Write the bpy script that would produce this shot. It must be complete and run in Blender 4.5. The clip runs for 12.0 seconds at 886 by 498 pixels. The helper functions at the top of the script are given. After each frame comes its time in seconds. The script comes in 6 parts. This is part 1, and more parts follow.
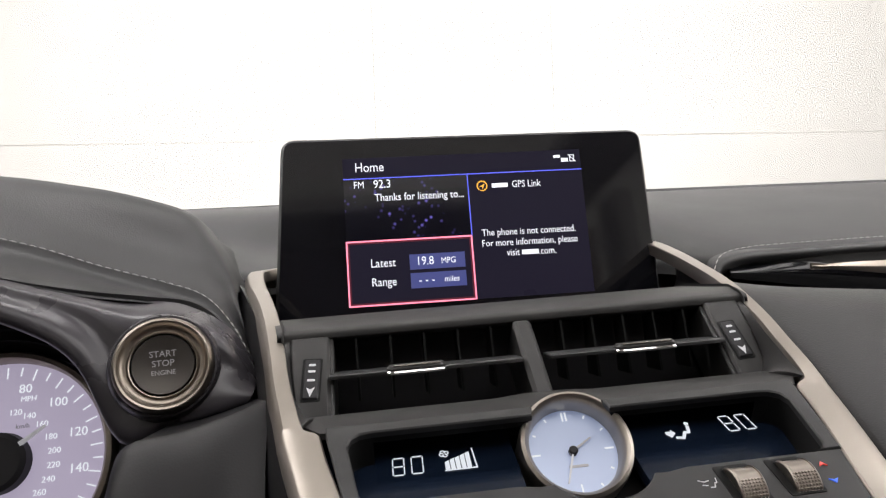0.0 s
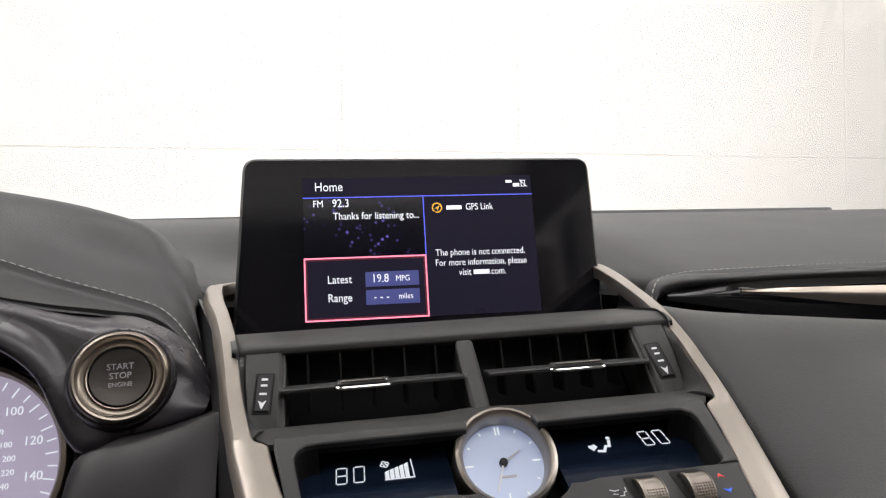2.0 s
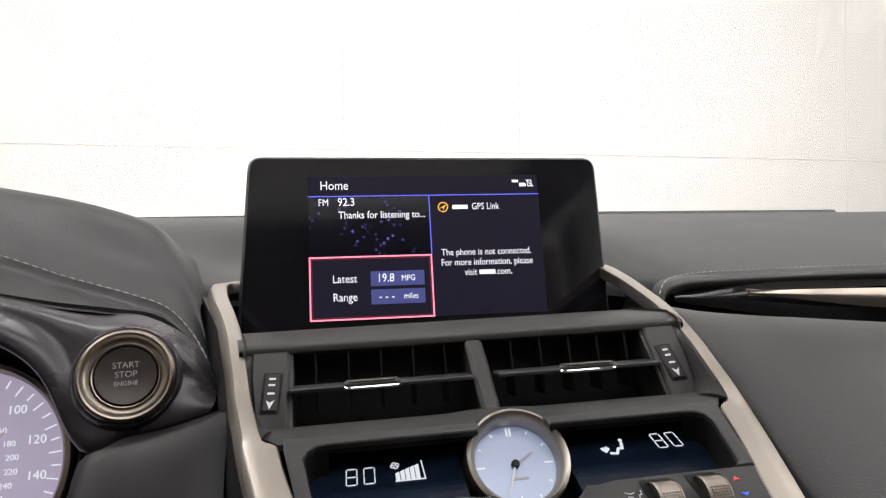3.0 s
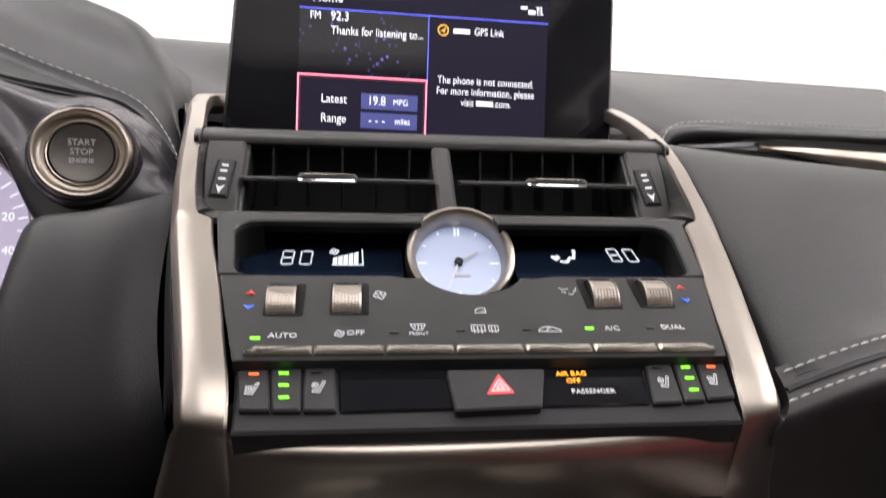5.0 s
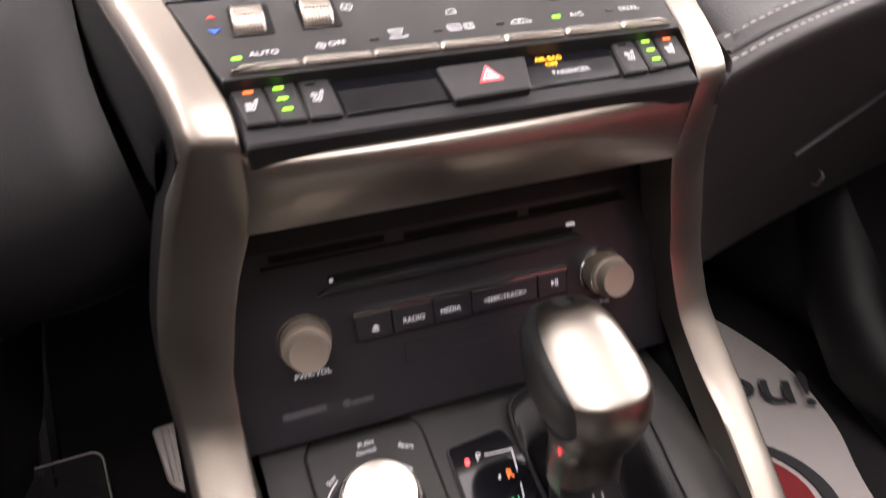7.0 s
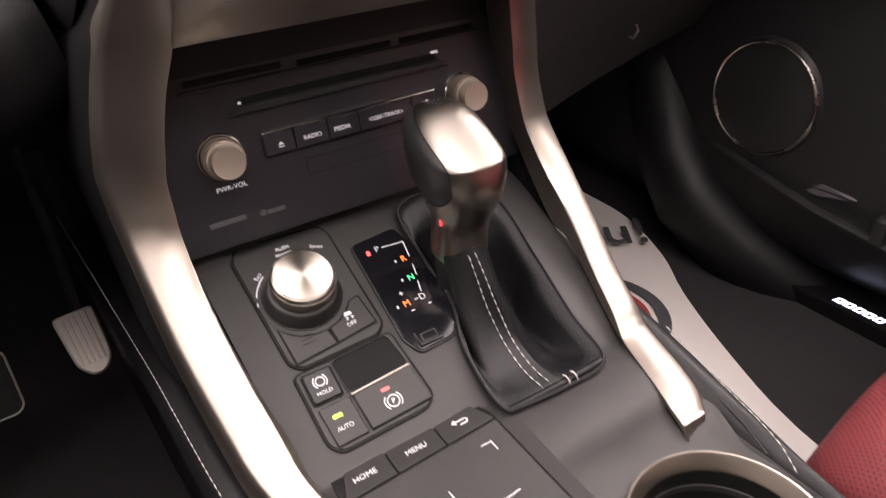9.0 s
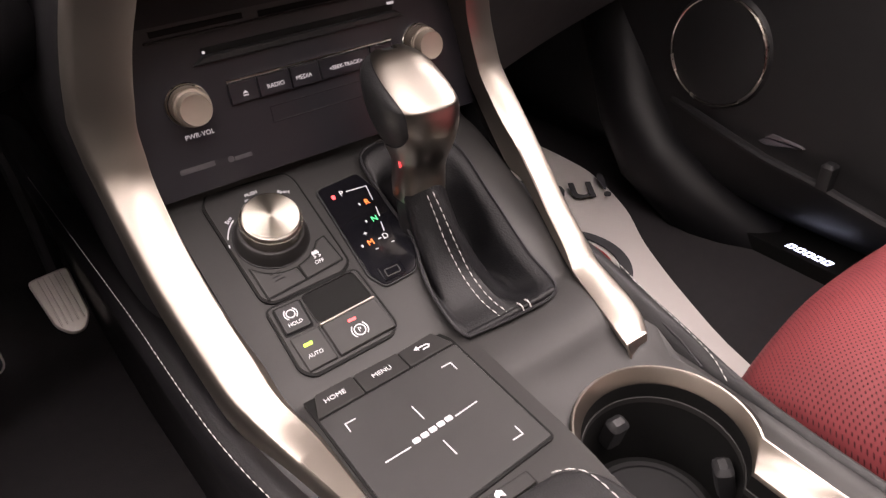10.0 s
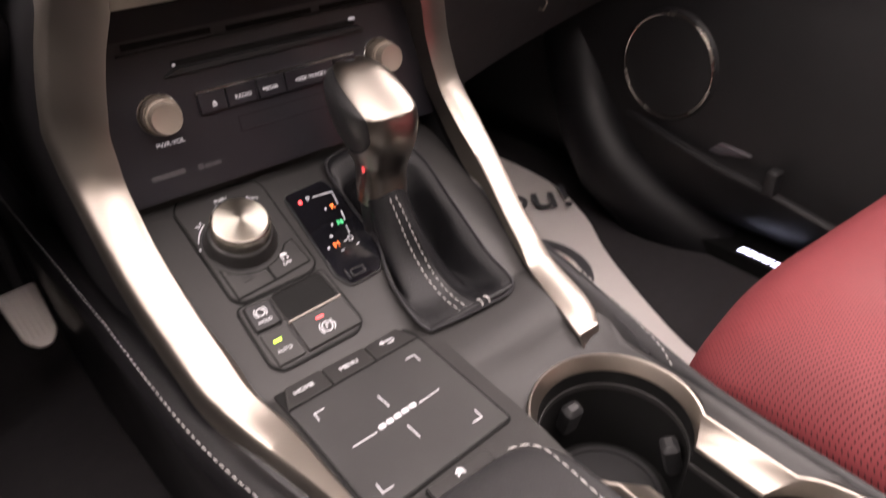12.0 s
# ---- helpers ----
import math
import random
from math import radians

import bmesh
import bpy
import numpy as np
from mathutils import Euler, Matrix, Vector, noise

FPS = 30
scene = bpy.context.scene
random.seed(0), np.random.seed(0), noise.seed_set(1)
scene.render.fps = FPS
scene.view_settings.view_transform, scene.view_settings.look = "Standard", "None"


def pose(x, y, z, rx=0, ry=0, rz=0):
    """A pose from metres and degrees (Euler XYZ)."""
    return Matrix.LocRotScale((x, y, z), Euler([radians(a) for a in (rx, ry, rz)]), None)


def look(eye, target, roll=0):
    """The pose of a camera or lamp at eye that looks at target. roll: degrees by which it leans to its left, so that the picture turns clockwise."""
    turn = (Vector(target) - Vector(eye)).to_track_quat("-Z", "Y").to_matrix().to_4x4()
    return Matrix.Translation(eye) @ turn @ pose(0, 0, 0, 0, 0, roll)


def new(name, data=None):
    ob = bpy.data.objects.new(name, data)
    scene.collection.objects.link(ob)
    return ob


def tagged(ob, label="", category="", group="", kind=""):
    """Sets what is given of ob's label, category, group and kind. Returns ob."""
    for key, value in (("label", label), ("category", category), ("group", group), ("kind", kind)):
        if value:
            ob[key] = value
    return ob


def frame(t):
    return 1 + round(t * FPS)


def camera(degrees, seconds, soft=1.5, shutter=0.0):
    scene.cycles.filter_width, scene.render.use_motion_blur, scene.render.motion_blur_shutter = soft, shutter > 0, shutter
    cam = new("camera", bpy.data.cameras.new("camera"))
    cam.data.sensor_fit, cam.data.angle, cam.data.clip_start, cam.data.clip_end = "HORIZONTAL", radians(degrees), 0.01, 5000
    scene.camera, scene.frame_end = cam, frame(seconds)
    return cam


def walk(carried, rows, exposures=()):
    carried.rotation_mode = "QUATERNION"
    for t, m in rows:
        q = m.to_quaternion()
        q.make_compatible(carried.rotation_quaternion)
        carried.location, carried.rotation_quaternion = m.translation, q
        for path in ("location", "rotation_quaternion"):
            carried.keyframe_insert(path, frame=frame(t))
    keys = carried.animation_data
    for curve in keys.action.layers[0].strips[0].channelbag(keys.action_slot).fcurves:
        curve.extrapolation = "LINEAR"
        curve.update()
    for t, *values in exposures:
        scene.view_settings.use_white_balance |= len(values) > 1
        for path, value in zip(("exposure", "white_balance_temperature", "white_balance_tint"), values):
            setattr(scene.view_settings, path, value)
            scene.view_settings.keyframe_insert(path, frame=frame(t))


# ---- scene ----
cam = camera(67.8, 12.0, soft=1.25, shutter=0.4)
EXPOSURES = [(0, 0.05, 6400, 12), (4.5, 0.05, 6400, 12), (4.9, 0.42, 6400, 14), (5.5, 0.79, 6350, 18), (6.0, 0.86, 6400, 18), (6.5, 0.98, 6500, 19), (7.0, 1.37, 6650, 21), (9.0, 1.47, 6900, 24), (12, 1.47, 6950, 25)]
PATH = [
    (0, (-0.085, -0.019, 0.649), (0.141, 1.964, 0.788), -4.8),
    (0.5, (-0.086, -0.021, 0.649), (0.165, 1.959, 0.772), -4.7),
    (1, (-0.08, -0.037, 0.652), (0.204, 1.938, 0.783), -4.0),
    (1.5, (-0.078, -0.039, 0.652), (0.241, 1.929, 0.8), -4.0),
    (2, (-0.078, -0.047, 0.654), (0.254, 1.918, 0.818), -3.7),
    (2.5, (-0.084, -0.045, 0.654), (0.251, 1.92, 0.821), -3.5),
    (4.3, (-0.067, -0.037, 0.643), (0.256, 1.934, 0.752), -1.4),
    (4.5, (-0.053, -0.037, 0.631), (0.253, 1.939, 0.68), -0.3),
    (5, (-0.044, -0.028, 0.612), (0.193, 1.947, 0.405), 1.3),
    (5.5, (-0.028, -0.022, 0.608), (0.19, 1.935, 0.255), 0.5),
    (6, (-0.03, -0.019, 0.604), (0.179, 1.932, 0.221), 0.6),
    (6.5, (-0.033, -0.018, 0.599), (0.262, 1.894, 0.089), -1.7),
    (7, (-0.091, -0.034, 0.584), (0.472, 1.7, -0.238), -4.1),
    (7.2, (-0.113, -0.046, 0.586), (0.538, 1.62, -0.307), -3.4),
    (8.8, (-0.136, -0.097, 0.571), (0.689, 1.399, -0.469), -3.7),
    (9, (-0.139, -0.109, 0.567), (0.714, 1.355, -0.495), -3.8),
    (9.5, (-0.144, -0.129, 0.567), (0.725, 1.293, -0.54), -4.0),
    (10, (-0.148, -0.14, 0.565), (0.733, 1.246, -0.577), -4.1),
    (10.5, (-0.153, -0.153, 0.565), (0.739, 1.198, -0.609), -4.1),
    (11, (-0.158, -0.163, 0.565), (0.747, 1.154, -0.638), -3.5),
    (11.5, (-0.16, -0.166, 0.565), (0.75, 1.131, -0.655), -3.3),
    (11.9, (-0.156, -0.166, 0.568), (0.774, 1.181, -0.583), -4.2),
    (12, (-0.158, -0.163, 0.568), (0.815, 1.193, -0.534), -3.4),
]
walk(cam, [(t, look(eye, target, roll)) for t, eye, target, roll in PATH], EXPOSURES)

# ---- light: a white photo bay round the car ----
world = bpy.data.worlds.new("studio")
scene.world = world
world.use_nodes = True
world.node_tree.nodes["Background"].inputs[0].default_value = (1.0, 0.98, 0.95, 1)
world.node_tree.nodes["Background"].inputs[1].default_value = 0.15
BAY = pose(0, 3.2, 1.45, 4.8, 2.3, 0)


def area_lamp(name, m, sx, sy, watts, col=(1, 0.97, 0.93)):
    la = bpy.data.lights.new(name, "AREA")
    la.shape, la.size, la.size_y, la.energy, la.color = "RECTANGLE", sx, sy, watts, col
    ob = new(name, la)
    ob.matrix_world = m
    return ob


# unseen area lamps, added to light the bay wall and the cabin
area_lamp("softbox_front", look((0.3, 0.7, 2.75), (0.2, 3.2, 1.35)), 5.0, 1.2, 112)
area_lamp("softbox_over", look((0, -0.6, 2.9), (0, 0.2, 0)), 4.0, 3.0, 110)
area_lamp("softbox_left", look((-1.9, 0.7, 2.45), (-0.1, 0.3, 0.6)), 2.2, 1.4, 34)
area_lamp("softbox_right", look((2.4, 0.0, 1.9), (0.1, 0.2, 0.4)), 2.0, 2.4, 62)


# ---- materials ----
def mat(name, col, rough=0.5, metal=0.0, var=0.12, vscale=25.0, bump=0.0, bscale=900.0, kind="noise", coat=0.0, stretch=(1, 1, 1), spec=0.5):
    m = bpy.data.materials.new(name)
    m.use_nodes = True
    nt = m.node_tree
    b = nt.nodes["Principled BSDF"]
    b.inputs["Roughness"].default_value = rough
    b.inputs["Metallic"].default_value = metal
    b.inputs["Coat Weight"].default_value = coat
    b.inputs["Coat Roughness"].default_value = 0.05
    b.inputs["Specular IOR Level"].default_value = spec
    tc = nt.nodes.new("ShaderNodeTexCoord")
    n1 = nt.nodes.new("ShaderNodeTexNoise")
    n1.inputs["Scale"].default_value = vscale
    n1.inputs["Detail"].default_value = 5
    nt.links.new(tc.outputs["Object"], n1.inputs["Vector"])
    ramp = nt.nodes.new("ShaderNodeMix")
    ramp.data_type = "RGBA"
    ramp.inputs["A"].default_value = (*[c * (1 - var) for c in col], 1)
    ramp.inputs["B"].default_value = (*[min(1, c * (1 + var)) for c in col], 1)
    nt.links.new(n1.outputs["Fac"], ramp.inputs["Factor"])
    nt.links.new(ramp.outputs["Result"], b.inputs["Base Color"])
    mr = nt.nodes.new("ShaderNodeMapRange")
    mr.inputs["To Min"].default_value = max(0.02, rough - 0.06)
    mr.inputs["To Max"].default_value = min(1, rough + 0.06)
    nt.links.new(n1.outputs["Fac"], mr.inputs["Value"])
    nt.links.new(mr.outputs["Result"], b.inputs["Roughness"])
    if bump:
        mp = nt.nodes.new("ShaderNodeMapping")
        mp.inputs["Scale"].default_value = stretch
        nt.links.new(tc.outputs["Object"], mp.inputs["Vector"])
        if kind == "cells":
            n2 = nt.nodes.new("ShaderNodeTexVoronoi")
            n2.feature = "SMOOTH_F1"
            out = n2.outputs["Distance"]
        else:
            n2 = nt.nodes.new("ShaderNodeTexNoise")
            n2.inputs["Detail"].default_value = 3
            out = n2.outputs["Fac"]
        n2.inputs["Scale"].default_value = bscale
        nt.links.new(mp.outputs["Vector"], n2.inputs["Vector"])
        bp = nt.nodes.new("ShaderNodeBump")
        bp.inputs["Strength"].default_value = bump
        bp.inputs["Distance"].default_value = 0.0004
        nt.links.new(out, bp.inputs["Height"])
        nt.links.new(bp.outputs["Normal"], b.inputs["Normal"])
    return m


def glow(name, col, power, base=(0.02, 0.02, 0.02)):
    m = mat(name, base, 0.3, var=0.02)
    b = m.node_tree.nodes["Principled BSDF"]
    b.inputs["Emission Color"].default_value = (*col, 1)
    b.inputs["Emission Strength"].default_value = power
    return m


LEATHER = mat("black leather", (0.019, 0.019, 0.020), 0.45, spec=0.35, var=0.15, bump=0.35, bscale=1100, kind="cells", vscale=14)
LEATHER_TOP = mat("charcoal leather", (0.021, 0.021, 0.022), 0.5, spec=0.4, var=0.12, bump=0.4, bscale=900, kind="cells", vscale=9)
SOFT = mat("black grained plastic", (0.015, 0.015, 0.016), 0.5, spec=0.4, var=0.2, bump=0.3, bscale=1500, vscale=40)
MATTE = mat("charcoal satin plastic", (0.0168, 0.0161, 0.0158), 0.5, spec=0.4, var=0.1, bump=0.12, bscale=2200, vscale=30)
PANEL = mat("slate satin panel", (0.0195, 0.0195, 0.0200), 0.45, spec=0.4, var=0.1, bump=0.1, bscale=2200, vscale=30)
BEZEL = mat("black satin bezel", (0.036, 0.033, 0.038), 0.28, spec=0.5, var=0.15, bump=0.15, bscale=1800, vscale=30)
FASCIA = mat("aubergine-black fascia", (0.0185, 0.0178, 0.0215), 0.33, spec=0.5, var=0.12, bump=0.12, bscale=1800, vscale=30)
# leather with the shade of the driver's footwell put into its colour
LEATHER_SHADE = mat("black leather darkened for shade", (0.006, 0.0057, 0.0064), 0.42, spec=0.22, var=0.15, bump=0.18, bscale=1100, kind="cells", vscale=14)
BOOT = mat("soft black boot leather", (0.006, 0.006, 0.007), 0.46, spec=0.28, var=0.15, bump=0.4, bscale=1000, kind="cells", vscale=20)
GLOVE = mat("charcoal glovebox plastic", (0.025, 0.023, 0.0245), 0.55, spec=0.4, var=0.2, bump=0.3, bscale=1500, vscale=40)
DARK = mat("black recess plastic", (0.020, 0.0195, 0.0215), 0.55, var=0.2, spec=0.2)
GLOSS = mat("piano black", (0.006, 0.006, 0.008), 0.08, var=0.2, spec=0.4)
LCD = mat("smoked display glass", (0.005, 0.009, 0.019), 0.12, var=0.2, spec=0.35)
SILVER = mat("champagne satin metal", (0.355, 0.32, 0.283), 0.36, 1.0, var=0.05, vscale=18, bump=0.06, bscale=700, stretch=(1, 6, 6))
STEEL = mat("brushed steel", (0.50, 0.465, 0.42), 0.26, 1.0, var=0.06, bump=0.08, bscale=1500)
SATIN = mat("satin champagne knob metal", (0.285, 0.262, 0.232), 0.30, 1.0, var=0.05, bump=0.06, bscale=1400, stretch=(6, 6, 0.4))
CHROME = mat("chrome", (0.80, 0.80, 0.80), 0.08, 1.0, var=0.03)
WHEEL = mat("bronze-grey satin key metal", (0.38, 0.34, 0.30), 0.30, 1.0, var=0.06, bump=0.05, bscale=1500)
NICKEL = mat("dark nickel", (0.31, 0.27, 0.23), 0.34, 1.0, var=0.06, bump=0.05, bscale=1200)
KNOB = mat("bronze satin knob", (0.36, 0.31, 0.26), 0.40, 0.6, var=0.05, bump=0.05, bscale=1500)
BUTTON = mat("brown-grey brushed cap", (0.10, 0.092, 0.085), 0.32, 0.8, var=0.1, bump=0.05, bscale=1500)
WELL = mat("black well rubber", (0.004, 0.004, 0.004), 0.7, spec=0.2)
CARPET = mat("black carpet", (0.021, 0.0185, 0.0205), 0.95, var=0.4, bump=1.0, bscale=700, vscale=60)
PAPER = mat("off-white paper mat", (0.62, 0.58, 0.56), 0.8, var=0.05, bump=0.4, bscale=30)
INK = mat("dark grey ink", (0.05, 0.05, 0.055), 0.7, var=0.1)
THREAD = mat("light grey thread", (0.42, 0.41, 0.40), 0.7, var=0.15)
PEDAL = mat("worn aluminium pedal", (0.62, 0.58, 0.54), 0.45, 0.6, var=0.1, bump=0.3, bscale=400)
WHITEWALL = mat("white studio wall", (0.82, 0.81, 0.785), 0.7, var=0.03, vscale=1.5)
BAYGREY = mat("grey bay ceiling", (0.30, 0.295, 0.29), 0.8, var=0.05, vscale=2)
SEAM = mat("grey wall joint", (0.66, 0.65, 0.63), 0.8, var=0.05)
# brown chosen for what the metal rails reflect
DUSK = mat("dull brown of the unseen rear wall", (0.105, 0.080, 0.068), 0.8, var=0.12, bump=0.3, bscale=700)
LINER = mat("grey headliner cloth", (0.35, 0.34, 0.33), 0.9, var=0.08, bump=0.4, bscale=900)
PRINT = glow("white lit print", (0.95, 0.95, 1.0), 0.16, (0.42, 0.42, 0.43))
SOFTPRINT = glow("dim lit print", (0.9, 0.88, 0.9), 0.07, (0.30, 0.29, 0.30))
FAINT = glow("grey print", (0.8, 0.8, 0.85), 0.03, (0.18, 0.18, 0.19))
DULLPRINT = mat("faint dark grey print", (0.075, 0.073, 0.078), 0.5, var=0.3, vscale=300)
SEG = glow("white display segments", (0.92, 0.96, 1.0), 0.8)
SCREENTXT = glow("white screen text", (0.95, 0.96, 1.0), 1.15)
GREEN = glow("green lamp", (0.22, 1.0, 0.03), 1.6)
LIME = glow("lime lamp", (0.55, 1.0, 0.03), 1.6)
REDL = glow("red lamp", (1.0, 0.06, 0.06), 1.8)
REDTRI = glow("red triangle ink", (1.0, 0.08, 0.08), 0.55, (0.45, 0.05, 0.06))
REDINK = glow("red print", (0.8, 0.05, 0.04), 0.3, (0.5, 0.05, 0.04))
BLUEINK = glow("blue print", (0.05, 0.15, 0.9), 0.4, (0.04, 0.12, 0.6))
ORANGE = glow("orange lamp", (1.0, 0.19, 0.04), 1.1)
AMBER = glow("amber letters", (1.0, 0.42, 0.02), 1.4)
DIMLAMP = mat("unlit lamp", (0.02, 0.02, 0.02), 0.3)
DIAL = glow("pale blue clock face", (0.52, 0.64, 1.0), 0.20, (0.34, 0.39, 0.50))
GAUGE = glow("lilac gauge face", (0.54, 0.48, 0.62), 0.58, (0.20, 0.18, 0.23))
SILLGLOW = glow("blue-white sill light", (0.65, 0.75, 1.0), 2.5)


def red_leather():
    m = mat("red perforated leather", (0.172, 0.032, 0.036), 0.58, var=0.1, vscale=12, spec=0.28)
    nt = m.node_tree
    b = nt.nodes["Principled BSDF"]
    tc = nt.nodes.new("ShaderNodeTexCoord")
    mp = nt.nodes.new("ShaderNodeMapping")
    mp.inputs["Rotation"].default_value = (radians(24), 0, radians(45))
    v = nt.nodes.new("ShaderNodeTexVoronoi")
    v.inputs["Scale"].default_value = 470
    v.inputs["Randomness"].default_value = 0.0
    v.voronoi_dimensions = "2D"
    less = nt.nodes.new("ShaderNodeMapRange")
    less.inputs["From Min"].default_value, less.inputs["From Max"].default_value = 0.17, 0.25
    mix = nt.nodes.new("ShaderNodeMix")
    mix.data_type = "RGBA"
    mix.inputs["A"].default_value = (0.05, 0.006, 0.008, 1)
    old = b.inputs["Base Color"].links[0].from_socket
    nt.links.new(tc.outputs["Object"], mp.inputs["Vector"])
    nt.links.new(mp.outputs["Vector"], v.inputs["Vector"])
    nt.links.new(v.outputs["Distance"], less.inputs["Value"])
    nt.links.new(less.outputs["Result"], mix.inputs["Factor"])
    nt.links.new(old, mix.inputs["B"])
    nt.links.new(mix.outputs["Result"], b.inputs["Base Color"])
    bp = nt.nodes.new("ShaderNodeBump")
    bp.inputs["Strength"].default_value = 0.5
    bp.inputs["Distance"].default_value = 0.0006
    nt.links.new(less.outputs["Result"], bp.inputs["Height"])
    nt.links.new(bp.outputs["Normal"], b.inputs["Normal"])
    return m


RED = red_leather()


def spun_metal():
    m = mat("radially spun aluminium", (0.86, 0.82, 0.72), 0.24, 1.0, var=0.04)
    nt = m.node_tree
    b = nt.nodes["Principled BSDF"]
    b.inputs["Anisotropic"].default_value = 0.85
    tg = nt.nodes.new("ShaderNodeTangent")
    tg.direction_type, tg.axis = "RADIAL", "Z"
    nt.links.new(tg.outputs["Tangent"], b.inputs["Tangent"])
    return m


SPUN = spun_metal()


def sky_screen():
    """Deep-blue screen wallpaper with violet flecks."""
    m = mat("home screen picture", (0.005, 0.005, 0.01), 0.1, var=0.1, coat=0.5)
    nt = m.node_tree
    b = nt.nodes["Principled BSDF"]
    tc = nt.nodes.new("ShaderNodeTexCoord")
    v = nt.nodes.new("ShaderNodeTexVoronoi")
    v.inputs["Scale"].default_value = 190
    n = nt.nodes.new("ShaderNodeTexNoise")
    n.inputs["Scale"].default_value = 28
    r = nt.nodes.new("ShaderNodeMapRange")
    r.inputs["From Min"].default_value, r.inputs["From Max"].default_value = 0.35, 0.05
    r2 = nt.nodes.new("ShaderNodeMapRange")
    r2.inputs["From Min"].default_value, r2.inputs["From Max"].default_value = 0.46, 0.72
    mu = nt.nodes.new("ShaderNodeMath")
    mu.operation = "MULTIPLY"
    nt.links.new(tc.outputs["Object"], v.inputs["Vector"])
    nt.links.new(tc.outputs["Object"], n.inputs["Vector"])
    nt.links.new(v.outputs["Distance"], r.inputs["Value"])
    nt.links.new(n.outputs["Fac"], r2.inputs["Value"])
    nt.links.new(r.outputs["Result"], mu.inputs[0])
    nt.links.new(r2.outputs["Result"], mu.inputs[1])
    nt.links.new(mu.outputs["Value"], b.inputs["Emission Strength"])
    b.inputs["Emission Color"].default_value = (0.30, 0.24, 1.0, 1)
    return m


WALLPAPER = sky_screen()
SCREENBLACK = glow("lit dark screen", (0.12, 0.10, 0.20), 0.10, (0.004, 0.004, 0.006))
SCREENBLACK.node_tree.nodes["Principled BSDF"].inputs["Specular IOR Level"].default_value = 0.12
BLUELINE = glow("blue screen line", (0.12, 0.15, 0.95), 1.2)
PINK = glow("pink selection edge", (1.0, 0.25, 0.36), 1.6)
PINKGLOW = glow("crimson selection glow", (0.6, 0.02, 0.09), 0.16)
NAVY = glow("navy value box", (0.10, 0.12, 0.42), 0.55)
GOLD = glow("orange map pin", (1.0, 0.50, 0.05), 1.2)


# ---- building helpers ----
def rrect(w, h, r, cx=0.0, cy=0.0, n=4):
    pts = []
    for sx, sy, a0 in ((1, 1, 0), (-1, 1, 90), (-1, -1, 180), (1, -1, 270)):
        for k in range(n + 1):
            a = radians(a0 + 90 * k / n)
            pts.append((cx + sx * (w / 2 - r) + r * math.cos(a), cy + sy * (h / 2 - r) + r * math.sin(a)))
    return pts


def rounded(poly, r, n=3):
    """The polygon with its corners rounded."""
    out = []
    c = len(poly)
    for i in range(c):
        p, a, b = (np.array(poly[k], float) for k in (i, (i - 1) % c, (i + 1) % c))
        da, db = a - p, b - p
        la, lb = np.linalg.norm(da), np.linalg.norm(db)
        k = min(r, la * 0.45, lb * 0.45)
        p0, p1 = p + da / la * k, p + db / lb * k
        for j in range(n + 1):
            t = j / n
            out.append(tuple((1 - t) ** 2 * p0 + 2 * t * (1 - t) * p + t * t * p1))
    return out


def inset(poly, d):
    out = []
    c = len(poly)
    area = sum(poly[i][0] * poly[(i + 1) % c][1] - poly[(i + 1) % c][0] * poly[i][1] for i in range(c))
    s = 1 if area > 0 else -1
    for i in range(c):
        p, a, b = (np.array(poly[k], float) for k in (i, (i - 1) % c, (i + 1) % c))
        e0, e1 = p - a, b - p
        n0 = np.array((-e0[1], e0[0])) / (np.linalg.norm(e0) + 1e-12)
        n1 = np.array((-e1[1], e1[0])) / (np.linalg.norm(e1) + 1e-12)
        m = n0 + n1
        m = m / (np.linalg.norm(m) + 1e-12)
        out.append(tuple(p + s * d * m / max(0.5, float(m @ n0))))
    return out


def skin(loops, cap0=True, cap1=True, m=None, closed=True):
    """A mesh through loops of the same number of points."""
    bm = bmesh.new()
    rings = []
    for lp in loops:
        rings.append([bm.verts.new(m @ Vector(p) if m else Vector(p)) for p in lp])
    n = len(rings[0])
    for a, b in zip(rings, rings[1:]):
        for i in range(n if closed else n - 1):
            j = (i + 1) % n
            bm.faces.new((a[i], a[j], b[j], b[i]))
    if cap0:
        bm.faces.new(rings[0][::-1])
    if cap1:
        bm.faces.new(rings[-1])
    bmesh.ops.recalc_face_normals(bm, faces=bm.faces)
    return bm


def prism(poly, z0, z1, bev=0.0, m=None):
    """A plate of that outline with rounded upper edges, in the plane of m."""
    loops = [[(x, y, z0) for x, y in poly], [(x, y, z1 - bev) for x, y in poly]]
    if bev:
        for k in (0.3, 1.0):
            loops.append([(x, y, z1 - bev * (1 - k) ** 1.6 * 1.0 if k < 1 else z1) for x, y in inset(poly, bev * (0.35 if k < 1 else 1.0))])
    return skin(loops, m=m)


def hoop(outer, inner, z0, z1, bev=0.0, m=None):
    """A plate with a hole: outlines with the same number of points."""
    loops = [[(x, y, z0) for x, y in outer], [(x, y, z1 - bev) for x, y in outer]]
    if bev:
        loops.append([(x, y, z1) for x, y in inset(outer, bev)])
        loops.append([(x, y, z1) for x, y in inset(inner, -bev)])
    loops += [[(x, y, z1 - bev) for x, y in inner], [(x, y, z0) for x, y in inner], [(x, y, z0) for x, y in outer]]
    bm = skin(loops, False, False, m)
    bmesh.ops.remove_doubles(bm, verts=bm.verts, dist=1e-6)
    bmesh.ops.recalc_face_normals(bm, faces=bm.faces)
    return bm


